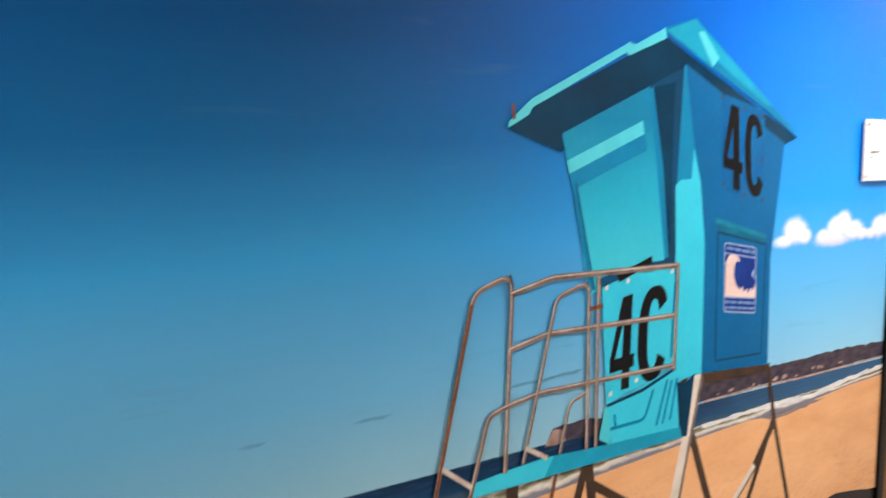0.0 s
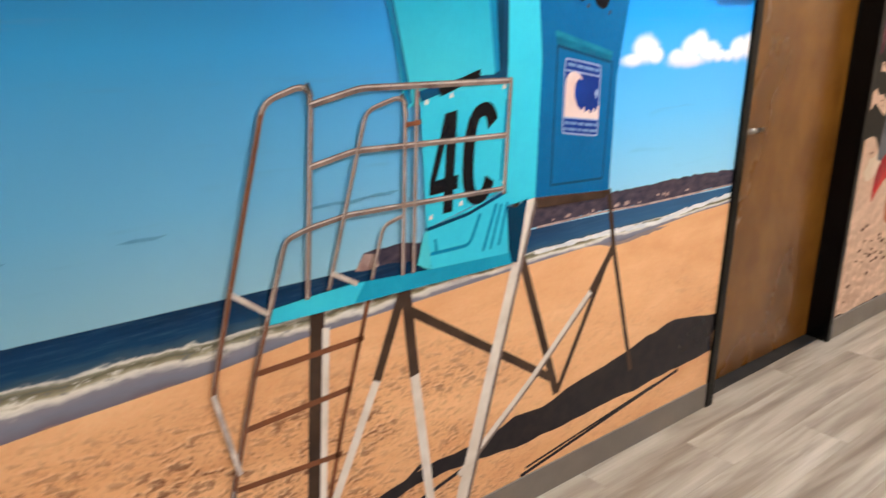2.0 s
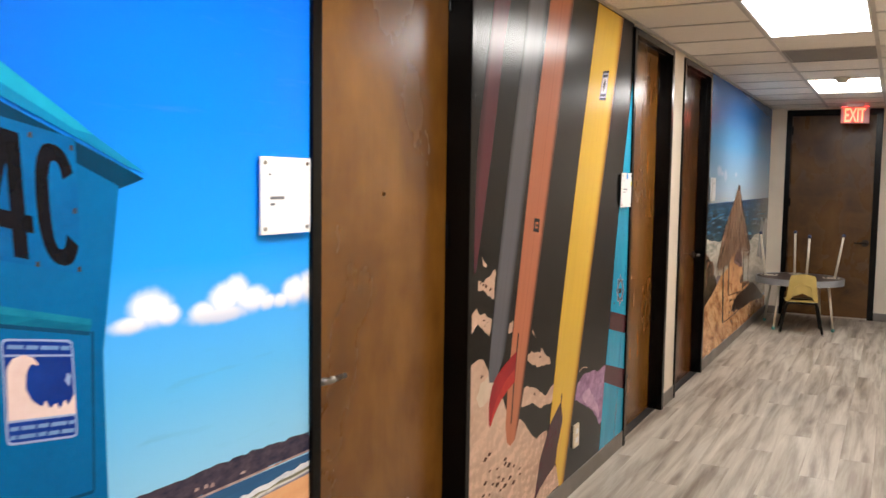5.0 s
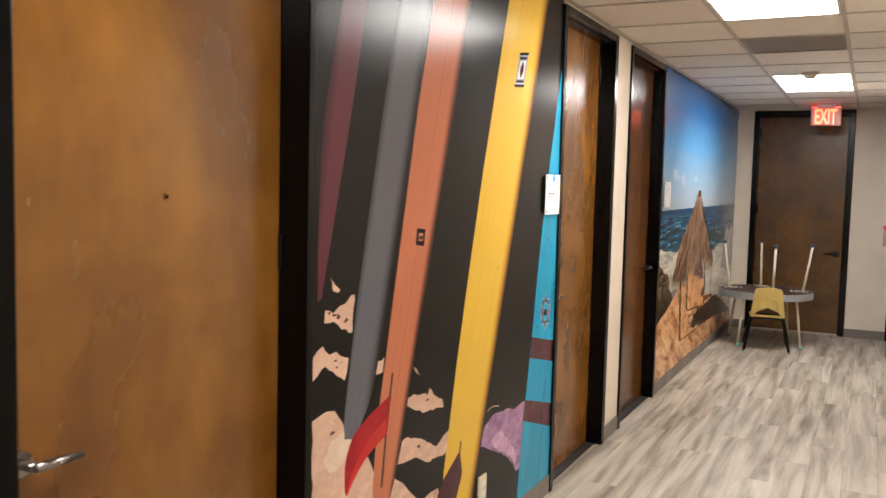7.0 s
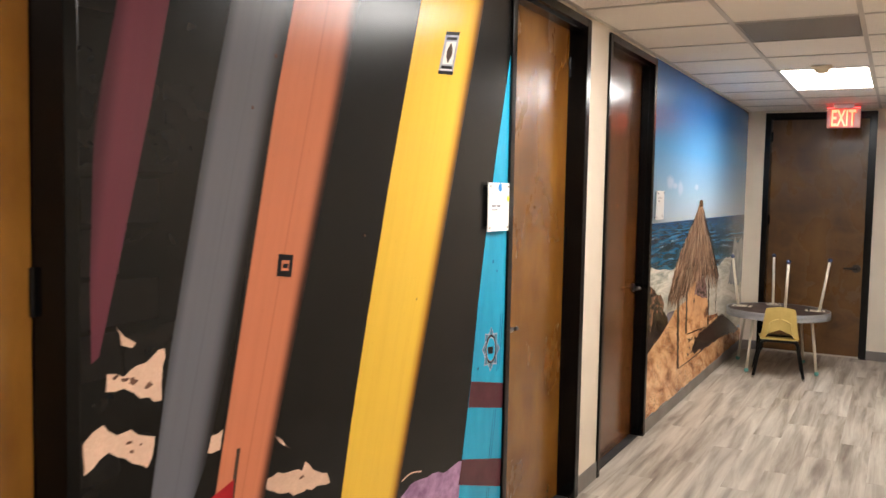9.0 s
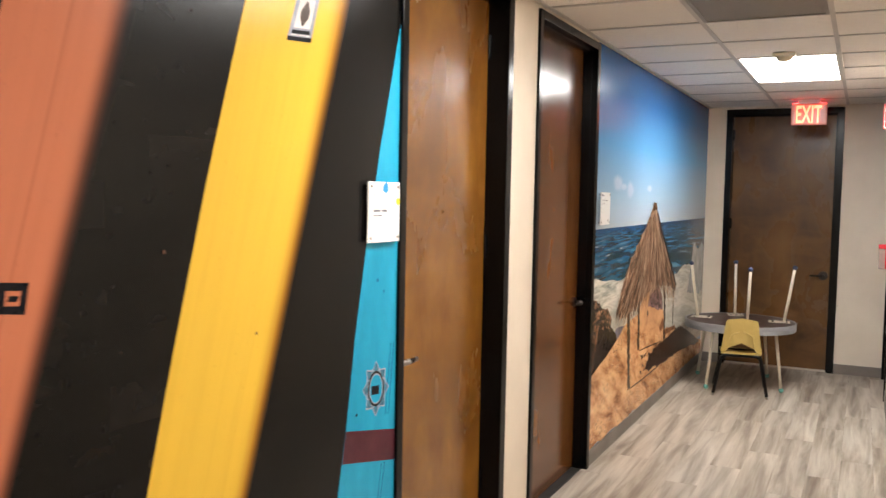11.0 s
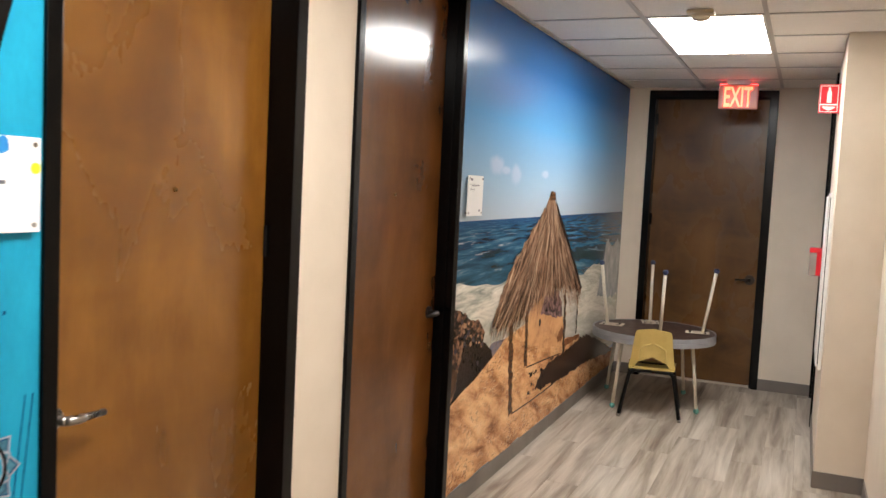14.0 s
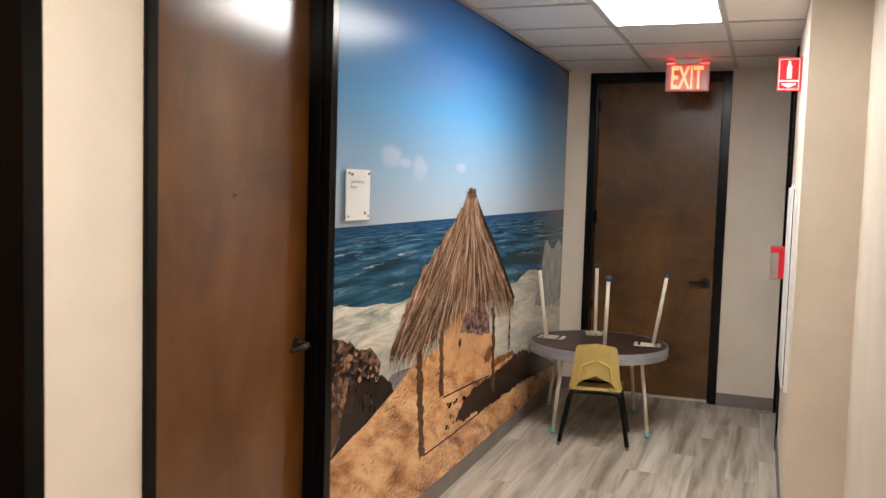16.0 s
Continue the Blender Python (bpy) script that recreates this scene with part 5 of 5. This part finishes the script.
for a, b, w in (((9.605, 0.9), (9.635, 0.52), 0.06), ((10.487, 0.9), (10.525, 0.33), 0.06), ((10.85, 0.9), (10.85, 0.55), 0.028), ((9.31, 0.85), (9.385, 0.28), 0.075)):
    three.shape("shelter_post", ragged([(a[0] - w / 2, a[1]), (a[0] + w / 2, a[1]), (b[0] + w / 2, b[1]), (b[0] - w / 2, b[1])], 0.022, 0.014, int(a[0] * 100)), POST)


def fringe(points, teeth, long, seed):
    """The thatch's torn lower edge: hanging straws along a line."""
    rnd = random.Random(seed)
    out = []
    for a, b in zip(points, points[1:]):
        n = max(1, int((b[0] - a[0]) / teeth))
        for k in range(n):
            t = k / n
            x, z = a[0] + (b[0] - a[0]) * t, a[1] + (b[1] - a[1]) * t
            out += [(x, z + rnd.uniform(0, 0.03)), (x + (x - 10.0) * 0.02, z - rnd.uniform(0.3, 1.0) * long), (x + teeth * 0.5, z + rnd.uniform(0, 0.05))]
    return out + [points[-1]]


HEM = [(8.985, 0.835), (9.08, 0.8), (9.183, 0.79), (9.354, 0.8), (9.539, 0.815), (9.686, 0.855), (9.9, 0.885), (10.139, 0.9), (10.471, 0.9), (10.72, 0.86), (10.925, 0.82)]
three.shape("thatch", fringe(HEM, 0.022, 0.13, 8)
            + ragged([(10.932, 0.884), (10.83, 0.97), (10.717, 1.063), (10.503, 1.229), (10.251, 1.404), (10.12, 1.5), (10.06, 1.55), (9.98, 1.55), (9.794, 1.434), (9.548, 1.301), (9.325, 1.18), (9.147, 1.051), (9.002, 0.883)], 0.03, 0.012, 9, False), thatch_material())


def thatch_straws(count, seed):
    """Single straws over the thatch, fanned out from its top, of four tones."""
    rnd = random.Random(seed)
    tones = [(film("printed_straw_" + n, srgb(*a), srgb(*b), 12), bmesh.new()) for n, a, b in
             (("black", (16, 11, 10), (34, 24, 20)), ("brown", (78, 54, 42), (58, 40, 32)), ("tan", (158, 122, 96), (130, 98, 76)), ("pale", (214, 182, 152), (186, 150, 122)))]
    three.n += 1
    y0 = WALL - 0.0015 - 0.00006 * three.n
    for k in range(count):
        u = rnd.uniform(0, len(HEM) - 1.001)
        p, q = HEM[int(u)], HEM[int(u) + 1]
        t = u - int(u)
        foot = Vector((p[0] + (q[0] - p[0]) * t, p[1] + (q[1] - p[1]) * t - rnd.uniform(0.0, 0.1) - (rnd.uniform(0.0, 0.12) if p[0] > 10.4 else 0.0)))
        top = Vector((10.02 + rnd.uniform(-0.03, 0.03), 1.53))
        a = rnd.uniform(0.04, 0.8)
        b = min(1.0, a + rnd.uniform(0.18, 0.45))
        start, end = top.lerp(foot, a), top.lerp(foot, b)
        end.x += rnd.uniform(-0.015, 0.015)
        side = Vector((1, 0)) * rnd.uniform(0.004, 0.011)
        y = y0 - 0.00001 * k
        bm = rnd.choices(tones, (3, 2, 4, 4))[0][1]
        mid = start.lerp(end, 0.5)
        vs = [bm.verts.new((v.x, y, v.y)) for v in (start, mid - side * 0.5, end, mid + side * 0.5)]
        bm.faces.new(vs)
    three.n += count // 6 + 1
    for material, bm in tones:
        part("thatch_layer", bm, material, three.thing, "dry straw of the printed thatch")


thatch_straws(460, 31)
three.shape("thatch_cap", ragged([(9.95, 1.52), (9.95, 1.575), (10.06, 1.58), (10.09, 1.53)], 0.03, 0.008, 10), POST)
three.shape("thatch_edge", [(10.06, 1.55), (10.12, 1.505), (10.251, 1.404), (10.503, 1.229), (10.717, 1.063), (10.932, 0.884), (10.9, 0.87), (10.7, 1.035), (10.49, 1.195), (10.24, 1.37)], CRAG)

# small scuffs in the prints
for mural, x, z, r, m in ((two, 4.57, 1.94, 0.006, PIT), (two, 5.0, 1.46, 0.005, PIT), (two, 5.33, 1.23, 0.004, PIT), (two, 4.48, 1.8, 0.004, PIT), (two, 5.83, 0.9, 0.005, INK), (two, 5.95, 1.32, 0.006, DEEP), (two, 5.99, 1.28, 0.005, DEEP)):
    mural.shape("scuff", ragged([(x - r, z - r), (x + r, z - r * 0.6), (x + r * 0.7, z + r), (x - r * 0.8, z + r * 0.8)], 0.004, 0.0015, int(x * 100)), m)

# ---- ceiling fixtures ----
WHITE_METAL = surface("white_enamel", srgb(236, 234, 230), srgb(228, 225, 220), 5, rough=0.35, grain=0.03)
GREY_METAL = surface("grey_painted_metal", srgb(142, 136, 130), srgb(128, 122, 116), 4, rough=0.5, grain=0.05)
IVORY = surface("ivory_plastic", srgb(226, 212, 184), srgb(214, 200, 172), 8, rough=0.4, grain=0.03)


def troffer(x):
    t = thing("ceiling_light", "lit recessed fluorescent troffer with a white diffuser", "ceiling light", pose(x, GRID_Y, CEIL), "troffers along the corridor")
    w, l, f = CELL, 2 * CELL, 0.025
    bm = bmesh.new()
    for lo, hi in (((0.013, 0.013, -0.001), (l - 0.013, f, 0.02)), ((0.013, w - f, -0.001), (l - 0.013, w - 0.013, 0.02)), ((0.013, f, -0.001), (f, w - f, 0.02)), ((l - f, f, -0.001), (l - 0.013, w - f, 0.02))):
        box(lo, hi, bm=bm)
    box((0.013, 0.013, 0.03), (l - 0.013, w - 0.013, 0.08), bm=bm)
    part("frame", bm, WHITE_METAL, t)
    part("diffuser", box((f, f, 0.004), (l - f, w - f, 0.01)), DIFFUSER, t, "glowing white diffuser")


for lx in LIGHTS:
    troffer(lx)


def perforated_material():
    n = Nodes("perforated_grey_steel")
    d = n.add("ShaderNodeTexVoronoi")
    d.inputs["Scale"].default_value, d.inputs["Randomness"].default_value = 160, 0.0
    n.link(n.coords(), d.inputs["Vector"])
    hole = n.span(d.outputs["Distance"], 0.2, 0.26)
    c = n.mix(hole, srgb(36, 33, 31), n.mix(n.noise(n.coords(), 4, 4), srgb(150, 144, 137), srgb(130, 124, 118)))
    return n.done(c, 0.5)


PERFORATED = perforated_material()


def vent():
    t = thing("ceiling_vent", "grey perforated return air grille in the ceiling", "air vent", pose(VENT_X, GRID_Y, CEIL))
    w, f = CELL - 0.013, 0.03
    bm = bmesh.new()
    for lo, hi in (((0.013, 0.013, -0.004), (w, f, 0.01)), ((0.013, w - f + 0.013, -0.004), (w, w, 0.01)), ((0.013, f, -0.004), (f, w - f + 0.013, 0.01)), ((w - f + 0.013, f, -0.004), (w, w - f + 0.013, 0.01))):
        box(lo, hi, bm=bm)
    part("frame", bm, GREY_METAL, t)
    part("grille_plate", box((f, f, 0.0), (w - 0.017, w - 0.017, 0.004)), PERFORATED, t, "finely perforated grey plate")


vent()


def smoke_detector():
    t = thing("smoke_detector", "ivory smoke detector on the ceiling by the light", "smoke detector", pose(9.2, 0.42, CEIL - 0.002))
    part("base", box((-0.045, -0.066, -0.02), (0.045, 0.066, 0.0), 0.006), IVORY, t)
    part("dome", lathe(((0.046, -0.02), (0.046, -0.032), (0.038, -0.044), (0.016, -0.05)), 24), IVORY, t, smooth=False)


smoke_detector()


def glow_panel():
    """The edge-lit sign face: pale, with a little of the letters' red light in it."""
    n = Nodes("edge_lit_sign_face")
    n.bsdf.inputs["Emission Color"].default_value = (1.0, 0.1, 0.07, 1)
    n.bsdf.inputs["Emission Strength"].default_value = 0.13
    c = n.mix(n.noise(n.coords(), 9, 3), srgb(190, 156, 148), srgb(172, 140, 132))
    return n.done(c, 0.25)


def exit_sign():
    t = thing("exit_sign", "lit exit sign with orange letters hung below the ceiling", "exit sign", pose(11.83, 0.42, 0))
    part("canopy", box((-0.03, -0.09, CEIL - 0.032), (0.03, 0.09, CEIL - 0.002), 0.004), WHITE_METAL, t)
    part("panel", box((-0.016, -0.147, CEIL - 0.222), (0.016, 0.147, CEIL - 0.032), 0.012), glow_panel(), t, "pale pink frosted panel")
    # added emitter, tucked above the panel, that throws the red onto the ceiling
    part("glow_strip", box((-0.014, -0.14, CEIL - 0.0315), (0.014, 0.14, CEIL - 0.029)), RED_GLOW, t, "red glowing strip added to tint the ceiling")
    bm = letters("EXIT", 0.018)
    for v in bm.verts:
        v.co = Vector((-0.019, 0.105 - v.co.x * 0.21, CEIL - 0.205 + v.co.y * 0.155))
    bm.normal_update()
    if sum(f.normal.x for f in bm.faces) > 0:
        bmesh.ops.reverse_faces(bm, faces=bm.faces[:])
    part("letters", bm, LETTER_GLOW, t, "glowing orange letters EXIT")


exit_sign()

# ---- plaques and wall fittings ----
ACRYLIC = surface("white_acrylic", srgb(240, 240, 238), srgb(234, 234, 232), 4, rough=0.18, grain=0.02)
INK_GREY = surface("grey_print", srgb(104, 104, 110), srgb(84, 84, 90), 20, rough=0.5)
TAPE_BLUE = surface("blue_tape", srgb(28, 138, 206), srgb(20, 120, 190), 20, rough=0.6)
TAG_YELLOW = surface("yellow_sticker", srgb(232, 222, 40), srgb(222, 210, 30), 20, rough=0.6)


def plaque(x, z, label, lines, words=()):
    w, h, y = 0.2, 0.195, WALL - 0.013
    t = thing("door_plaque", label, "sign plaque", pose(x, y, z), "room plaques")
    part("panel", box((0, -0.006, 0), (w, 0.0, h), 0.0015), ACRYLIC, t)
    for a, b in ((0.015, 0.015), (w - 0.015, 0.015), (0.015, h - 0.015), (w - 0.015, h - 0.015)):
        part("standoff", tube([(a, 0.0115, b), (a, -0.0085, b)], 0.0055, 12), CHROME, t, "small metal standoff")
    for a, b, wide, high in lines:
        part("print", box((a, -0.0066, b), (a + wide, -0.0061, b + high)), INK_GREY, t, "line of small grey print")
    for text, a, b, wide, high in words:
        bm = letters(text, 0.01)
        for v in bm.verts:
            v.co = Vector((a + v.co.x * wide, -0.0064, b + v.co.y * high))
        part("print", bm, INK_GREY, t, "small dark lettering")
    return t


plaque(2.744, 1.441, "white acrylic room plaque by the lifeguard mural", ((0.03, 0.148, 0.008, 0.005), (0.035, 0.088, 0.055, 0.008), (0.035, 0.073, 0.018, 0.006)))
p = plaque(5.862, 1.445, "white acrylic plaque with blue tape and yellow sticker", ((0.033, 0.148, 0.006, 0.006), (0.03, 0.098, 0.042, 0.008), (0.08, 0.098, 0.035, 0.008), (0.03, 0.084, 0.022, 0.005), (0.056, 0.084, 0.03, 0.005)))
bm = bmesh.new()
f = bm.faces.new([bm.verts.new((a, -0.0072, b)) for a, b in ((0.085, 0.168), (0.105, 0.158), (0.123, 0.166), (0.12, 0.188), (0.108, 0.196), (0.09, 0.186))])
bm.normal_update()
bmesh.ops.solidify(bm, geom=bm.faces[:], thickness=0.0004)
part("tape", bm, TAPE_BLUE, p, "torn bit of blue tape")
bm = tube([(0.187, -0.0062, 0.132), (0.187, -0.0072, 0.132)], 0.012, 18)
part("sticker", bm, TAG_YELLOW, p, "round yellow sticker")
plaque(8.515, 1.443, "white acrylic plaque lettered Conference Room", ((0.03, 0.17, 0.022, 0.01), (0.15, 0.02, 0.014, 0.012)), (("Conference", 0.03, 0.142, 0.115, 0.013), ("Room", 0.03, 0.122, 0.055, 0.012)))


def outlet():
    t = thing("wall_outlet", "ivory power outlet on the surfboard mural", "outlet", pose(5.17, WALL - 0.008, 0.235))
    part("cover", box((0, -0.006, 0), (0.075, 0.004, 0.118), 0.002), IVORY, t)
    for z in (0.025, 0.07):
        part("socket", box((0.02, -0.0085, z), (0.055, -0.0055, z + 0.027), 0.002), WHITE_METAL, t)


outlet()

SIGN_RED = surface("red_sign_plastic", srgb(206, 24, 40), srgb(190, 18, 34), 9, rough=0.35, grain=0.03)
CLEAR_GREY = surface("frosted_cover", srgb(158, 142, 132), srgb(142, 126, 118), 9, rough=0.3, grain=0.03)


def extinguisher_sign():
    t = thing("extinguisher_sign", "red fire extinguisher sign sticking out of the wall", "safety sign", pose(10.66, JUT, 2.15))
    part("flange", box((-0.004, 0.0, -0.005), (0.05, 0.004, 0.185), 0.001), SIGN_RED, t)
    part("plate", box((-0.004, 0.004, 0), (0.0, 0.122, 0.18), 0.001), SIGN_RED, t)
    for lo, hi in (((0.012, 0.008), (0.116, 0.012)), ((0.012, 0.168), (0.116, 0.172)), ((0.012, 0.012), (0.016, 0.168)), ((0.112, 0.012), (0.116, 0.168)), ((0.016, 0.05), (0.112, 0.058))):
        part("border", box((-0.0052, lo[0], lo[1]), (-0.0042, hi[0], hi[1])), WHITE_METAL, t, "white border line")
    bm = bmesh.new()
    f = bm.faces.new([bm.verts.new((-0.0055, a, b)) for a, b in ((0.05, 0.066), (0.076, 0.066), (0.076, 0.13), (0.07, 0.142), (0.072, 0.16), (0.058, 0.162), (0.056, 0.142), (0.05, 0.13))])
    part("symbol", bm, WHITE_METAL, t, "white extinguisher symbol")
    bm = bmesh.new()
    f = bm.faces.new([bm.verts.new((-0.0055, a, b)) for a, b in ((0.064, 0.016), (0.1, 0.034), (0.1, 0.042), (0.028, 0.042), (0.028, 0.034))])
    part("arrow", bm, WHITE_METAL, t, "white arrow")


extinguisher_sign()


def wall_panel():
    t = thing("wall_cabinet", "slim white wall cabinet with a black sheet for the shade in the door gap", "cabinet", pose(10.12, JUT, 0.62))
    part("body", box((0, 0, 0), (0.6, 0.018, 1.03), 0.003), WHITE_METAL, t)
    # a black sheet between body and door stands for the gap's shade
    part("gap", box((0.02, 0.018, 0.03), (0.58, 0.022, 1.0)), BLACK_STEEL, t, "black sheet for the shade in the door gap")
    part("door", box((0.01, 0.022, 0.02), (0.59, 0.032, 1.01), 0.003), WHITE_METAL, t)


wall_panel()


def alarm_box():
    t = thing("alarm_station", "red alarm pull station with a frosted cover", "fire alarm", pose(11.12, JUT, 1.09))
    part("body", box((0, 0, 0), (0.12, 0.055, 0.18), 0.006), SIGN_RED, t)
    part("cover", box((0.004, 0.04, -0.004), (0.116, 0.1, 0.155), 0.008), CLEAR_GREY, t, "frosted plastic cover")
    part("cap", box((-0.002, 0.002, 0.157), (0.122, 0.102, 0.19), 0.007), SIGN_RED, t, "red top of the cover")


alarm_box()

# ---- the stacked tables and the chair ----
LAMINATE = surface("brown_particle_board", srgb(62, 40, 34), srgb(48, 32, 28), 12, rough=0.45, fine=140, grain=0.2)
RIM = surface("grey_rubber_edge", srgb(150, 150, 152), srgb(132, 132, 136), 8, rough=0.45, grain=0.05)
LEG_PAINT = surface("pale_enamel_tube", srgb(214, 204, 184), srgb(196, 186, 168), 9, rough=0.35, grain=0.05)
NAVY_CAP = surface("navy_plastic_cap", srgb(44, 52, 84), srgb(34, 42, 70), 9, rough=0.4)
SEA_CAP = surface("sea_green_plastic_foot", srgb(110, 168, 158), srgb(92, 150, 142), 9, rough=0.4)


def round_table(label, m, cap, turns):
    t = thing("round_table", label, "table", m, "stacked tables")
    r, z = 0.462, 0.53
    part("tabletop", lathe(((r - 0.012, z - 0.03), (r - 0.012, z - 0.001)), 64), LAMINATE, t, "brown tabletop")
    part("edge_band", lathe(((r - 0.011, z - 0.033), (r - 0.002, z - 0.034), (r, z - 0.03), (r, z - 0.004), (r - 0.002, z), (r - 0.02, z - 0.0005)), 64, False), RIM, t, "grey rubber edge band", smooth=False)
    for turn in turns:
        q = radians(turn)
        c, s = math.cos(q), math.sin(q)

        def at(a, b, h):
            return (a * c - b * s, a * s + b * c, h)

        bm = box((0.235, -0.068, z - 0.038), (0.41, 0.068, z - 0.0345), 0.002)
        bm.transform(Matrix.Rotation(q, 4, "Z"))
        plate = part("leg_plate", bm, LEG_PAINT, t, "pale steel mounting plate")
        for a, b in ((0.27, -0.045), (0.27, 0.045), (0.38, -0.045), (0.38, 0.045), (0.265, 0.0)):
            part("screw", tube([at(a, b, z - 0.038), at(a, b, z - 0.043)], 0.0085, 8), BRONZE, plate)
        leg = part("leg", tube([at(0.36, 0, z - 0.038), at(0.394, 0, 0.27), at(0.428, 0, 0.03)], 0.0125, 14), LEG_PAINT, t, smooth=True)
        bm = bmesh.new()
        bmesh.ops.create_uvsphere(bm, u_segments=14, v_segments=9, radius=0.021)
        bm.transform(Matrix.Translation(at(0.43, 0, 0.021)))
        part("foot", bm, cap, leg, "round plastic foot", smooth=True)
    return t


TABLE = (11.4, 0.88)
round_table("round activity table with pale legs and a grey edge", pose(*TABLE, 0), SEA_CAP, (61, 151, 241, 331))
round_table("upturned round table stacked legs-up on another", pose(TABLE[0], TABLE[1], 1.061, 180, 0, 0), NAVY_CAP, (-14, -90, 164, 84))

YELLOW_SHELL = surface("mustard_plastic", srgb(204, 180, 108), srgb(186, 162, 92), 6, rough=0.4, grain=0.05)
BLACK_TUBE = surface("black_enamel_tube", srgb(4, 4, 4), srgb(8, 8, 8), 8, rough=0.3, spec=0.2)


def child_chair():
    t = thing("child_chair", "mustard yellow plastic school chair with black legs", "chair", pose(11.04, 0.82, 0, 0, 0, 8))
    # backrest with its arched opening
    outer = [(-0.165, 0.355), (-0.15, 0.42), (-0.128, 0.6), (-0.12, 0.625), (-0.1, 0.632), (0.0, 0.648), (0.1, 0.632), (0.12, 0.625), (0.128, 0.6), (0.15, 0.42), (0.165, 0.355)]
    inner = [(-0.122, 0.362), (-0.1, 0.395), (0.0, 0.44), (0.1, 0.395), (0.122, 0.362), (0.0, 0.3575)]
    bm = bmesh.new()
    edges = []
    for loop in (outer, inner):
        vs = [bm.verts.new((0, y, z)) for y, z in loop]
        edges += [bm.edges.new((a, b)) for a, b in zip(vs, vs[1:] + vs[:1])]
    bmesh.ops.triangle_fill(bm, edges=edges, use_beauty=True)
    bmesh.ops.subdivide_edges(bm, edges=bm.edges[:], cuts=2)
    for v in bm.verts:
        y, z = v.co.y, v.co.z
        v.co.x = -0.155 - 0.05 * (z - 0.36) / 0.29 + 1.2 * y * y
    bmesh.ops.recalc_face_normals(bm, faces=bm.faces[:])
    bmesh.ops.solidify(bm, geom=bm.faces[:], thickness=0.007)
    back = part("backrest", bm, YELLOW_SHELL, t)
    for s in (-1, 1):
        rib = [(-0.172 - 0.0 + 1.2 * y * y - 0.012, s * y, z) for y, z in ((0.012, 0.535), (0.05, 0.52), (0.085, 0.5), (0.1, 0.4))]
        part("rib", tube(rib, 0.006, 8), YELLOW_SHELL, back)
    bm = bmesh.new()
    bmesh.ops.create_grid(bm, x_segments=12, y_segments=12, size=0.5)
    for v in bm.verts:
        u, w = v.co.x, v.co.y
        wide = 0.33 + 0.03 * u
        v.co = Vector((u * 0.33 + 0.01, w * wide, 0.352 - 0.025 * (1 - (2 * w) ** 2) * (1 - (2 * u) ** 2) - 0.03 * max(0, 2 * u - 0.6) ** 2))
    bmesh.ops.solidify(bm, geom=bm.faces[:], thickness=0.007)
    part("seat", bm, YELLOW_SHELL, t)
    for x, spread in ((-0.145, -0.2), (0.12, 0.19)):
        for s in (-1, 1):
            line = rounded([(x, 0.0, 0.334), (x, s * 0.15, 0.334), (spread, s * 0.208, 0.02)], 0.045)
            leg = part("leg", tube(line, 0.0145, 12), BLACK_TUBE, t, smooth=True)
            part("glide", tube([(spread, s * 0.21, 0.028), (spread - 0.002, s * 0.212, 0.0)], [0.009, 0.012], 12), CHROME, leg, "nickel glide")
    for s in (-1, 1):
        part("seat_rail", tube([(-0.145, s * 0.12, 0.334), (0.12, s * 0.12, 0.334)], 0.009, 10), BLACK_TUBE, t, smooth=True)


child_chair()

# ---- floor planks ----
PLANK_W, PLANK_L = 0.178, 1.22
whole = None
row = 0
y = RIGHT
while y < WALL + 0.1:
    y1 = min(y + PLANK_W, WALL + 0.16)
    x = BACK - (row * 0.43) % PLANK_L
    while x < END + 0.1:
        x0, x1 = max(x, BACK), min(x + PLANK_L, END + 0.1)
        if x1 - x0 > 0.05:
            full = x1 - x0 > PLANK_L - 0.01 and y1 - y > PLANK_W - 0.001
            if full and whole is not None:
                ob = new("plank", whole)
            else:
                ob = link_mesh("plank", box((0, 0, -0.005), (x1 - x0 - 0.0005, y1 - y - 0.0005, 0.0), 0.0005), PLANK)
                whole = ob.data if full else whole
            ob.location = (x0, y, 0)
            ob.parent = floor
        x += PLANK_L
    y += PLANK_W
    row += 1
